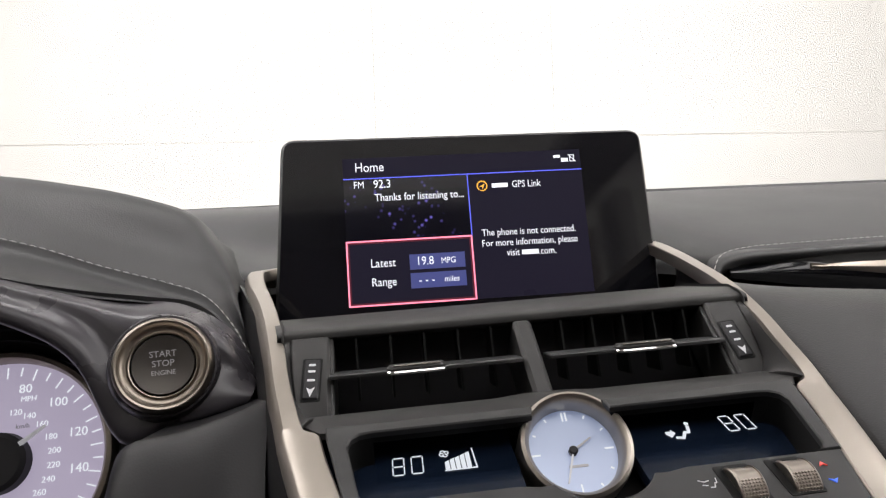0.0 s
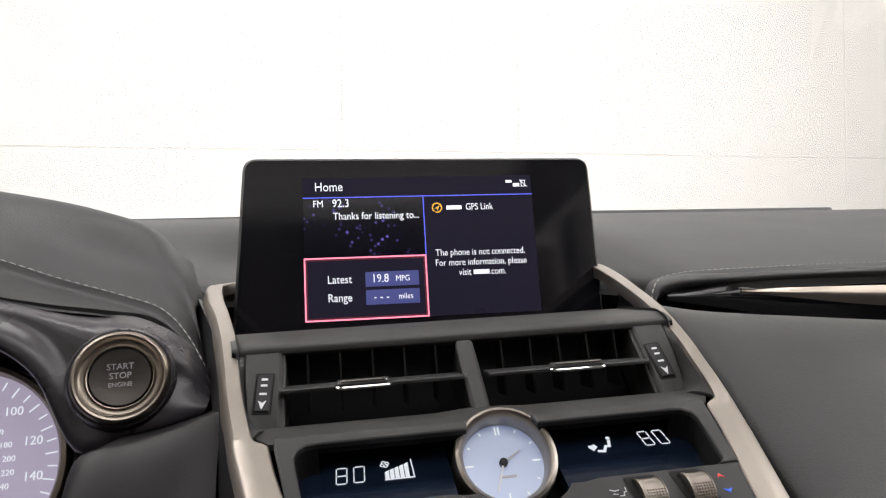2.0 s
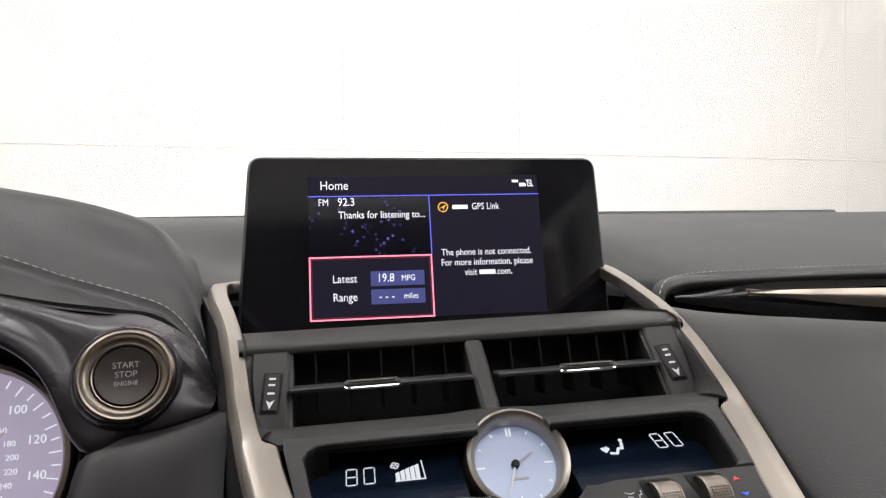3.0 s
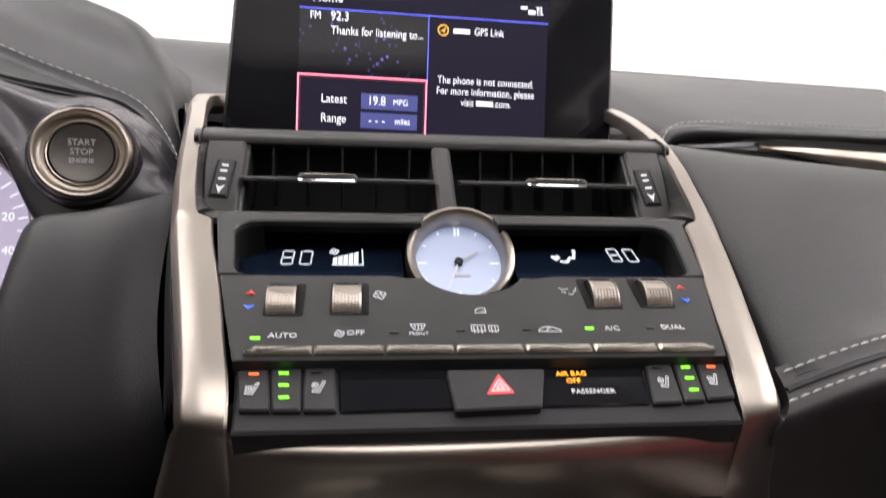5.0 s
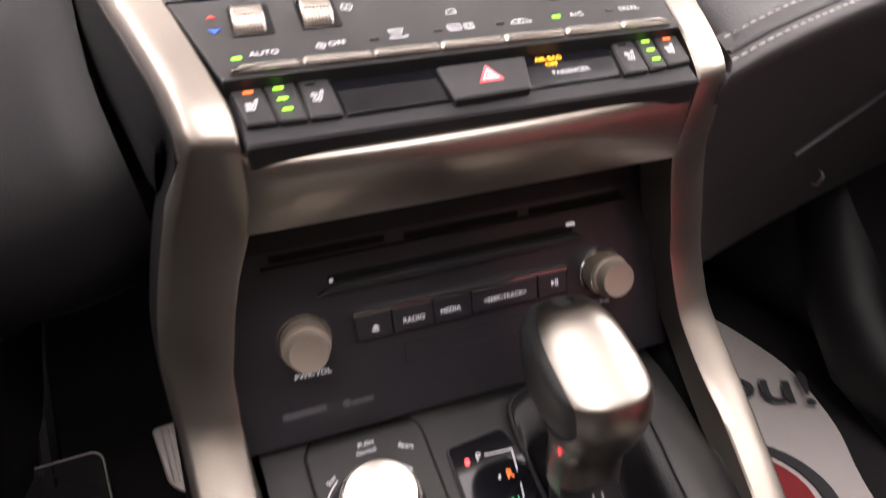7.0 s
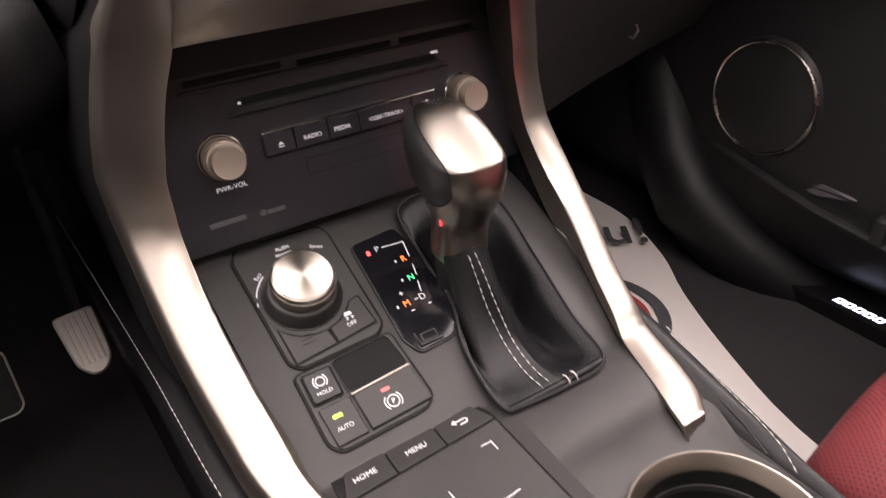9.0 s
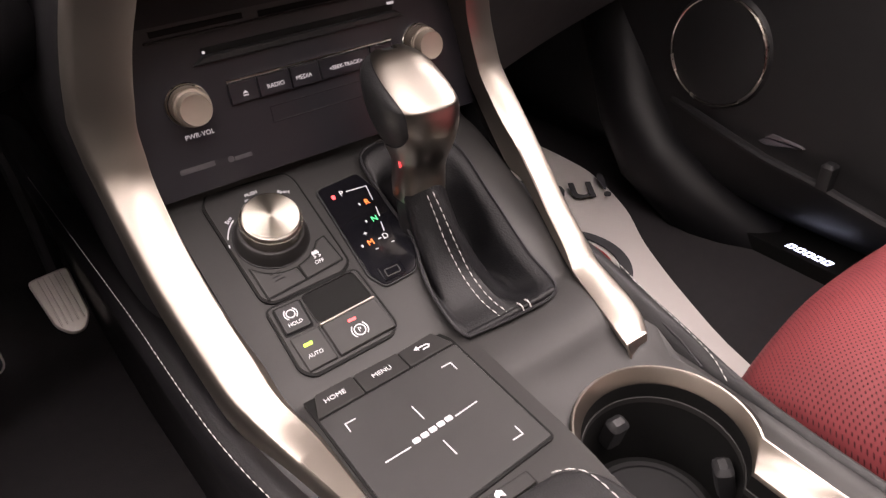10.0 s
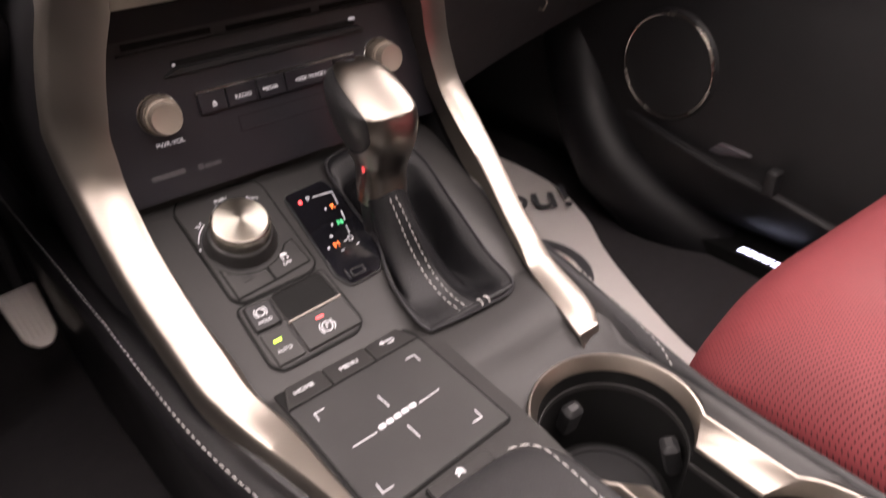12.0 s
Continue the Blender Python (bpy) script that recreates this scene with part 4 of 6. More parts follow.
    icons += [[(-0.0045, -0.0358), (0.0005, -0.0358), (0.0005, -0.0392), (-0.0045, -0.0392), (-0.0045, -0.0358)], [(0.0020, -0.0362), (0.0055, -0.0362), (0.0055, -0.0392), (0.0020, -0.0392), (0.0020, -0.0362)]] + [[(-0.0036 + q, -0.0400), (-0.0036 + q, -0.0365)] for q in (0, 0.0014, 0.0028, 0.0066, 0.0080)]
    icons += [[(0.0205, -0.0395), (0.0210, -0.0382), (0.0230, -0.0370), (0.0262, -0.0370), (0.0280, -0.0382), (0.0292, -0.0388), (0.0290, -0.0395), (0.0205, -0.0395)], arc(0.0248, -0.0386, 0.0010, 60, 330, 8)]
    icons += [[(-0.0020, -0.0285), (-0.0015, -0.0265), (0.0005, -0.0255), (0.0022, -0.0258), (0.0022, -0.0285), (-0.0020, -0.0285)], [(0.0005, -0.0275), (0.0016, -0.0275)]]
    icons += [[(0.0345, -0.0125), (0.0365, -0.0135), (0.0385, -0.0130)], [(0.0378, -0.0165), (0.0396, -0.0166), (0.0404, -0.0145), (0.0414, -0.0143), (0.0418, -0.0120)], [(0.0352, -0.0150), (0.0372, -0.0155)]]
    k = 0
    for n in (4, 4, 4, 7, 2, 2, 3):
        part("key_symbol", strokes(icons[k:k + n], 0.00032, STACK), PRINT, t)
        k += n
    for x, y, c in ((-0.0867, -0.0160, REDINK), (0.0869, -0.0115, REDINK)):
        part("warmer_arrow", prism([(x - 0.0018, y - 0.0012), (x, y - 0.0004), (x + 0.0018, y - 0.0012), (x, y + 0.0014)], 0, 0.0004, m=STACK), c, t, "red arrow", True)
    for x, y, c in ((-0.0863, -0.0248, BLUEINK), (0.0860, -0.0205, BLUEINK)):
        part("cooler_arrow", prism([(x - 0.0020, y + 0.0010), (x, y - 0.0014), (x + 0.0020, y + 0.0010), (x, y + 0.0004)], 0, 0.0004, m=STACK), c, t, "blue arrow", True)
    for x, y, c in ((-0.0815, -0.0424, GREEN), (-0.0332, -0.0396, DIMLAMP), (-0.0087, -0.0387, DIMLAMP), (0.0162, -0.0383, DIMLAMP), (0.0403, -0.0379, GREEN), (0.0644, -0.0375, DIMLAMP)):
        part("indicator_lamp", prism(rrect(0.0034, 0.0011, 0.0002, x, y, 1), -0.0002, 0.0004, m=STACK), c, t, "", True)
    # row of metal keys
    xs = [-0.0850, -0.0611, -0.0364, -0.0119, 0.0130, 0.0381, 0.0624, 0.0848]
    for i, (x0, x1) in enumerate(zip(xs, xs[1:])):
        yl = yr = -0.0488
        poly = [(x0 + 0.0004, yl - 0.0030), (x1 - 0.0004, yr - 0.0030), (x1 - 0.0004, yr + 0.0010), (x0 + 0.0004, yl + 0.0010)]
        if i == 0:
            poly[3] = (x0 + 0.0040, yl + 0.0010)
        if i == 6:
            poly[2] = (x1 - 0.0040, yr + 0.0010)
        part("metal_key", prism(rounded(poly, 0.0006, 2), -0.002, 0.0022, 0.0011, STACK), STEEL, t, "satin metal key")
    # lower row
    part("lower_tray", prism([(-0.0875, 0.016), (-0.0845, -0.014), (0.0845, -0.014), (0.0895, 0.018)], -0.012, -0.0016, 0.001, LOWER), DARK, t)

    def key(poly, name="seat_key", mt=SOFT, z=0.0007):
        return part(name, prism(rounded(poly, 0.0012, 2), -0.004, z, 0.0007, LOWER), mt, t)

    key([(-0.0862, 0.0108), (-0.0832, -0.0065), (-0.0732, -0.0068), (-0.0757, 0.0112)])
    key([(-0.0752, 0.0113), (-0.0728, -0.0069), (-0.0636, -0.0071), (-0.0647, 0.0117)])
    key([(-0.0641, 0.0118), (-0.0630, -0.0071), (-0.0522, -0.0073), (-0.0534, 0.0118)])
    key([(0.0884, 0.0122), (0.0854, -0.0044), (0.0747, -0.0055), (0.0771, 0.0121)][::-1])
    key([(0.0765, 0.0121), (0.0741, -0.0056), (0.0661, -0.0063), (0.0683, 0.0119)][::-1])
    key([(0.0677, 0.0119), (0.0655, -0.0064), (0.0545, -0.0068), (0.0575, 0.0112)][::-1])
    key([(-0.0527, 0.0116), (-0.0514, -0.0072), (0.0540, -0.0060), (0.0568, 0.0112)], "gloss_strip", GLOSS, -0.0005)
    hz = key([(-0.0155, 0.0088), (-0.0140, -0.0095), (0.0150, -0.0085), (0.0195, 0.0088)], "hazard_button", SOFT, 0.0020)
    part("hazard_triangle", prism(rounded([(-0.0030, -0.0030), (0.0068, -0.0026), (0.0024, 0.0062)], 0.0006), 0.0018, 0.0022, m=LOWER), REDTRI, hz, "red warning triangle", True)
    part("triangle_line", strokes([[(-0.0010, -0.0017), (0.0050, -0.0015), (0.0023, 0.0036), (-0.0010, -0.0017)], [(0.0008, -0.0008), (0.0034, -0.0007), (0.0022, 0.0016), (0.0008, -0.0008)]], 0.0005, LOWER, 0.0022), PRINT, hz, "", True)
    al = lambda x, y: LOWER @ pose(x, y, -0.0002)
    write("AIR BAG", 0.0030, al(0.0293, 0.0080), AMBER, t)
    write("OFF", 0.0030, al(0.0293, 0.0046), AMBER, t)
    write("PASSENGER", 0.0030, al(0.0352, -0.0003), PRINT, t)
    for x, y, c, z in ((-0.0705, 0.0091, GREEN, 0.001), (-0.0700, 0.0038, GREEN, 0.001), (-0.0694, -0.0015, GREEN, 0.001), (-0.0803, 0.0089, ORANGE, 0.001), (-0.0598, 0.0095, DIMLAMP, 0.001), (0.0722, 0.0097, GREEN, 0.001), (0.0716, 0.0045, GREEN, 0.001), (0.0710, -0.0010, GREEN, 0.001), (0.0820, 0.0098, ORANGE, 0.001), (0.0616, 0.0098, DIMLAMP, 0.001)):
        part("indicator_lamp", prism(rrect(0.0034, 0.0008, 0.0002, x, y - 0.0004, 1), 0.0008, z + 0.0004, m=LOWER), c, t, "", True)
    for x, y, fan in ((-0.0800, 0.0018, False), (-0.0585, 0.0022, True), (0.0802, 0.0032, False), (0.0617, 0.0022, True)):
        part("seat_symbol", strokes(seat_icon(x, y, 0.0027, 1, fan), 0.00032, LOWER, 0.001), PRINT, t)
    # skirt below the row
    rows = []
    for x in (-0.0855, -0.06, -0.03, 0.0, 0.03, 0.06, 0.0855):
        yf, zo = crest(x)
        rows.append([(x, 0.197, 0.5395), (x, 0.1895, 0.5368), (x, yf + 0.0125, 0.5350 + zo), (x, yf + 0.0105, 0.5325 + zo), (x, yf + 0.0108, 0.5275 + zo), (x, 0.205, 0.525)])
    part("skirt", sheet(rows[::-1], 2, 4, 0.002, out=(0, -1, 0)), SOFT, t)


def clock():
    m = pose(0.0004, 0.2783, 0.5737, 54, 0, 0) @ Matrix.Scale(1.09, 4)
    t = thing("dashboard_clock", (0, 0.277, 0.577), "round analogue dashboard clock in a satin metal rim", "clock")
    part("rim", lathe([(0.0225, -0.03), (0.0234, -0.002), (0.0236, 0.0060), (0.0230, 0.0086), (0.0216, 0.0094), (0.0201, 0.0080), (0.0190, 0.0045), (0.0188, -0.002)], 72, m, False, False), SILVER, t)
    part("face", lathe([(0.0189, -0.006), (0.0189, -0.001), (0.0005, -0.001)], 64, m), DIAL, t, "pale blue lit dial")
    part("ticks", strokes([[(r0 * math.sin(radians(a)), r0 * math.cos(radians(a))), (0.0175 * math.sin(radians(a)), 0.0175 * math.cos(radians(a)))] for a, r0 in ((30, 0.0165), (60, 0.0165), (90, 0.0140), (120, 0.0165), (150, 0.0165), (180, 0.0140), (210, 0.0165), (240, 0.0165), (270, 0.0140), (300, 0.0165), (330, 0.0165))] + [[(-0.0008, 0.0140), (-0.0008, 0.0175)], [(0.0008, 0.0140), (0.0008, 0.0175)]], 0.0007, m, -0.0009), SEG, t)
    part("hub", lathe([(0.0019, -0.001), (0.0019, 0.0012), (0.0014, 0.0018), (0.0003, 0.0018)], 24, m), DARK, t)
    part("hour_hand", prism([(-0.0006, -0.002), (0.0006, -0.002), (0.0003, 0.010), (-0.0003, 0.010)], 0.0, 0.0004, m=m @ pose(0, 0, 0, 0, 0, -60)), SOFTPRINT, t)
    part("minute_hand", prism([(-0.0005, -0.002), (0.0005, -0.002), (0.0003, 0.0145), (-0.0003, 0.0145)], 0.0006, 0.001, m=m @ pose(0, 0, 0, 0, 0, 158)), PRINT, t)
    part("maker_bar", prism(rrect(0.008, 0.0010, 0.0002, 0.001, -0.0062, 1), -0.001, -0.0007, m=m), SOFTPRINT, t, "", True)


climate()
clock()


# ---- champagne metal frame of stack and console ----
def metal_frame():
    t = thing("console_frame", (0, 0.2, 0.42), "champagne satin metal frame round stack and console", "trim")
    # uprights beside screen, vents and climate panel: y, inner x, outer x, z
    up = ((0.624, 0.146, 0.1475, 0.6875), (0.619, 0.163, 0.170, 0.6873), (0.606, 0.1755, 0.1875, 0.6855), (0.585, 0.1785, 0.1920, 0.6825), (0.520, 0.1680, 0.1803, 0.670), (0.449, 0.1530, 0.1632, 0.656), (0.390, 0.1410, 0.1503, 0.642), (0.344, 0.1330, 0.1412, 0.625), (0.318, 0.1282, 0.1363, 0.612), (0.298, 0.1236, 0.1318, 0.603), (0.288, 0.1210, 0.1295, 0.598), (0.2825, 0.1186, 0.1283, 0.595), (0.2795, 0.1130, 0.1275, 0.5933), (0.276, 0.1112, 0.1266, 0.5915), (0.262, 0.1080, 0.1228, 0.585), (0.235, 0.1000, 0.1152, 0.572), (0.205, 0.0922, 0.1068, 0.556), (0.190, 0.0882, 0.1028, 0.5467), (0.183, 0.0868, 0.1014, 0.5405))
    # legs down to the kink: inner edge, outer edge
    legs = (((0.0865, 0.1785, 0.5345), (0.1010, 0.1800, 0.5350)), ((0.0866, 0.1785, 0.5280), (0.1036, 0.1830, 0.5285)), ((0.0870, 0.1845, 0.5110), (0.1092, 0.1925, 0.5120)), ((0.0890, 0.1920, 0.4970), (0.1150, 0.2025, 0.4970)), ((0.0952, 0.1990, 0.4780), (0.1208, 0.2090, 0.4780)), ((0.1000, 0.2030, 0.4600), (0.1256, 0.2130, 0.4600)), ((0.1030, 0.2060, 0.4450), (0.1288, 0.2160, 0.4450)), ((0.1055, 0.2065, 0.4330), (0.1303, 0.2160, 0.4340)), ((0.1062, 0.2045, 0.4200), (0.1302, 0.2130, 0.4210)), ((0.1070, 0.2000, 0.4050), (0.1292, 0.2060, 0.4060)))
    # console rails: y, z, inner ridge x, outer x, x of the inner foot, z of the foot
    left = ((0.185, 0.383, 0.1065, 0.1275, 0.1030, 0.356), (0.168, 0.367, 0.1052, 0.1260, 0.1010, 0.344), (0.148, 0.351, 0.1030, 0.1234, 0.0985, 0.333), (0.128, 0.336, 0.1000, 0.1203, 0.0955, 0.324), (0.112, 0.3262, 0.0984, 0.1177, 0.0948, 0.317), (0.099, 0.3198, 0.0962, 0.1138, 0.0918, 0.310), (0.086, 0.3152, 0.0925, 0.1095, 0.0888, 0.3088), (0.072, 0.3128, 0.0900, 0.1055, 0.0876, 0.3086), (0.055, 0.3117, 0.0884, 0.1012, 0.0868, 0.3086), (0.037, 0.3112, 0.0875, 0.0970, 0.0863, 0.3086), (0.014, 0.3110, 0.0866, 0.0922, 0.0857, 0.3086), (-0.009, 0.3108, 0.0868, 0.0882, 0.0856, 0.3084), (-0.022, 0.3100, 0.0867, 0.0873, 0.0860, 0.3080))
    right = ((0.185, 0.383, 0.1112, 0.1312, 0.1115, 0.352), (0.168, 0.367, 0.1118, 0.1298, 0.1120, 0.344), (0.148, 0.351, 0.1090, 0.1262, 0.1085, 0.333), (0.128, 0.336, 0.1050, 0.1220, 0.1040, 0.322), (0.108, 0.324, 0.1005, 0.1182, 0.0985, 0.314), (0.098, 0.3165, 0.0975, 0.1168, 0.0965, 0.309), (0.090, 0.3125, 0.0950, 0.1155, 0.0942, 0.306), (0.062, 0.3075, 0.0885, 0.1105, 0.0878, 0.302), (0.047, 0.3040, 0.0850, 0.1065, 0.0842, 0.299), (0.036, 0.3000, 0.0838, 0.1000, 0.0832, 0.294))
    for s, rail in ((-1, left), (1, right)):
        side = np.array((s, 0, 0), float)
        rows = []

        def section(b, c, deep, foot=None):
            b, c, deep = (np.array(v, float) for v in (b, c, deep))
            w = c - b
            rows.append([foot if foot is not None else b + deep * 0.026, b + deep * 0.0009, b + w * 0.055, b + w * 0.5 - deep * 0.0004, c - w * 0.06, c + deep * 0.0010 + side * 0.0003, c + side * 0.0030 + deep * 0.0055, c + side * 0.0042 + deep * 0.0200])

        for y, xi, xo, z in up:
            section((s * xi, y, z), (s * xo, y, z), (0, 0.42 * min(1, max(0.25, (0.30 - y) / 0.1)), -0.90))
            rows[-1][0] = np.array((s * (xi + 0.0002), y + 0.002, z - 0.010))
        for k, (b, c) in enumerate(legs):
            f = min(1.0, k / 2)
            g = max(0.0, (k - 7) / 3)
            if s > 0:
                b, c = ((p[0] + 0.0030 * g, p[1], p[2]) for p in (b, c))
            section((s * b[0], b[1], b[2]), (s * c[0], c[1], c[2]), (0, 0.75 + 0.25 * f - 0.2 * g, -0.65 + 0.65 * f - 0.5 * g), np.array((s * (b[0] + 0.0012), b[1] + 0.006 + 0.020 * f - 0.004 * g, b[2] - 0.006 * (1 - f))))
        for y, z, xi, xo, xf, zf in rail:
            section((s * xi, y, z), (s * xo, y, z), (0, 0.35, -0.94), np.array((s * xf, y - 0.004, zf)))
        part("side_rail", sheet(rows, 5, 1, 0.0014, out=(0, -1, 0.6)), SILVER, t)
        if s > 0:
            tip = [tuple(p) for p in rows[-1]]
            part("rail_end", skin([tip, [tuple(np.array(p) + np.array((-0.0008, -0.0014, -0.0045))) for p in tip]]), SILVER, t)
    # apron under the climate panel: a bowed shelf with a rounded crest, meeting the uprights in rounded corners
    rows = []
    for x in (-0.0872, -0.0869, -0.0864, -0.0852, -0.0832, -0.0805, -0.076, -0.05, -0.02, 0.02, 0.05, 0.076, 0.0805, 0.0832, 0.0852, 0.0864, 0.0869, 0.0872):
        d = min(1.0, max(0.0, (0.0872 - abs(x)) / 0.007))
        yf, zo = crest(x)
        z = zo + (0.0068 - zo) * (1 - math.sqrt(1 - (1 - d) ** 2))
        k = 1 + 0.025 * abs(x) / 0.0872
        rows.append([(x, yf + 0.0150, 0.5285 + z), (x, yf + 0.0085, 0.5281 + z), (x, yf + 0.0036, 0.5275 + z), (x, yf + 0.0015, 0.5267 + z), (x, yf + 0.0004, 0.5253 + z), (x, yf, 0.5237 + z), (x, yf + 0.0008, 0.5190 + 0.8 * z), (x, 0.4 * yf + 0.1131, 0.5095 + 0.3 * z), (x * k, 0.1920, 0.4980), (x * k, 0.1935, 0.4967), (x * k, 0.1965, 0.4966), (x * k, 0.2300, 0.4975)])
    part("apron", sheet(rows[::-1], 3, 1, 0.0014, out=(0, -1, -0.3)), SILVER, t)


metal_frame()


# ---- radio ----
def rotary(name, m, r, h, parent, material, label=""):
    """A knurled knob."""
    k = part(name, lathe([(r * 0.96, -0.002), (r, 0.001), (r, h * 0.55), (r * 0.97, h * 0.60), (r * 0.86, h * 0.62), (r * 0.85, h * 0.95), (r * 0.80, h), (r * 0.72, h * 0.985), (0.0004, h * 0.98)], 56, m), material, parent, label)
    ribs = []
    for i in range(56):
        b = prism(rrect(0.0007, h * 0.45, 0.0002, 0, 0, 1), -0.0001, 0.0005)
        a = 360 * i / 56
        bmesh.ops.transform(b, matrix=m @ pose(0, 0, h * 0.30, 0, 0, a) @ pose(r, 0, 0, 90, 0, 90), verts=b.verts)
        ribs.append(b)
    part("knurling", join(*ribs), material, k)
    return k


def radio():
    t = thing("radio_unit", (0, 0.235, 0.43), "black radio and disc unit with knurled knobs", "radio")
    poly = rounded([(-0.094, 0.069), (-0.115, -0.004), (-0.116, -0.049), (0.116, -0.049), (0.115, -0.004), (0.094, 0.069)], 0.002)
    part("fascia", prism(poly, -0.03, 0.0, 0.0003, RADIO), FASCIA, t)
    # flat dark sheet that paints the shade under the hood
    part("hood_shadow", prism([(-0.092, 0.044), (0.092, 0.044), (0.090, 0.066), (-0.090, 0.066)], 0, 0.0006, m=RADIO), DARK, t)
    for x0, x1, y in ((-0.083, -0.0325, 0.0405), (-0.0235, 0.0325, 0.0395), (0.0385, 0.088, 0.0395)):
        part("air_slit", prism([(x0, y - 0.0016), (x1, y - 0.0016), (x1, y + 0.0016), (x0, y + 0.0016)], 0, 0.0007, m=RADIO), WELL, t)
    part("slit_rail", prism(rrect(0.178, 0.0016, 0.0005, 0.002, 0.0366), 0, 0.0016, 0.0005, RADIO), SOFT, t)
    part("disc_slot", prism(rrect(0.121, 0.0036, 0.001, 0.0005, 0.0268), -0.0005, 0.0004, m=RADIO), WELL, t)
    part("slot_lip", prism([(-0.066, 0.0205), (0.068, 0.0205), (0.062, 0.0246), (-0.059, 0.0246)], 0, 0.0028, 0.001, RADIO), SOFT, t)
    part("slot_lamp", prism(rrect(0.0016, 0.0014, 0.0003, -0.0585, 0.0262), 0, 0.001, m=RADIO), PRINT, t)
    part("slot_lamp", prism(rrect(0.0045, 0.0014, 0.0003, 0.0600, 0.0292), 0, 0.001, m=RADIO), PRINT, t)
    # button strip
    for x0, x1 in ((-0.0515, -0.0345), (-0.0341, -0.0145), (-0.0141, 0.0045), (0.0049, 0.0395), (0.0399, 0.0560)):
        part("strip_button", prism([(x0, -0.0050), (x1, -0.0050), (x1, 0.0072), (x0, 0.0072)], -0.001, 0.0022, 0.0006, RADIO), FASCIA, t)
    part("metal_edge", prism([(-0.0515, 0.0074), (0.0562, 0.0074), (0.0562, 0.0090), (-0.0515, 0.0090)], 0, 0.0030, 0.0006, RADIO), CHROME, t, "thin bright metal edge")
    at = lambda x, y, z=0.0024: RADIO @ pose(x, y, z)
    for s, k, x, y in (("RADIO", 0.0035, -0.0240, 0.0002), ("MEDIA", 0.0035, -0.0060, 0.0004), ("<SEEK-TRACK>", 0.0033, 0.0222, 0.0006)):
        write(s, k, at(x, y), PRINT, t)
    part("eject_mark", join(prism([(-0.0440, 0.0000), (-0.0408, 0.0000), (-0.0424, 0.0018)], 0.0023, 0.0025, m=RADIO), prism([(-0.0440, -0.0014), (-0.0408, -0.0014), (-0.0408, -0.0007), (-0.0440, -0.0007)], 0.0023, 0.0025, m=RADIO)), PRINT, t, "", True)
    part("play_mark", join(prism([(0.0470, 0.0003), (0.0470, 0.0033), (0.0488, 0.0018)], 0.0023, 0.0025, m=RADIO), strokes([[(0.0494, 0.0003), (0.0494, 0.0033)], [(0.0503, 0.0003), (0.0503, 0.0033)]], 0.0005, RADIO, 0.0023)), PRINT, t, "", True)
    write("PWR-VOL", 0.0038, at(-0.0733, -0.0160, 0.0003), PRINT, t)
    write("TUNE", 0.0040, at(0.0755, -0.0155, 0.0003), FAINT, t)
    part("pocket_line", strokes([[(-0.030, -0.0120), (0.075, -0.0120)], [(-0.030, -0.0215), (0.075, -0.0215)], [(-0.030, -0.0120), (-0.030, -0.0215)]], 0.0006, RADIO), DARK, t)
    part("service_bar", join(prism(rrect(0.0200, 0.0030, 0.0006, -0.0800, -0.0342), 0, 0.0003, m=RADIO), prism(rrect(0.0035, 0.0036, 0.0012, -0.0605, -0.0350), 0, 0.0003, m=RADIO), prism(rrect(0.0105, 0.0024, 0.0006, -0.0530, -0.0355), 0, 0.0003, m=RADIO)), DULLPRINT, t)
    for x in (-0.0745, 0.0760):
        part("knob_ring", lathe([(0.0124, -0.001), (0.0124, 0.0010), (0.0119, 0.0016), (0.0112, 0.0012), (0.0108, -0.0005)], 48, RADIO @ pose(x, 0.0015, 0), False, False), CHROME, t, "bright ring")
        rotary("volume_knob" if x < 0 else "tuning_knob", RADIO @ pose(x, 0.0015, 0.0), 0.0103, 0.017, t, KNOB, "knurled bronze knob")


radio()


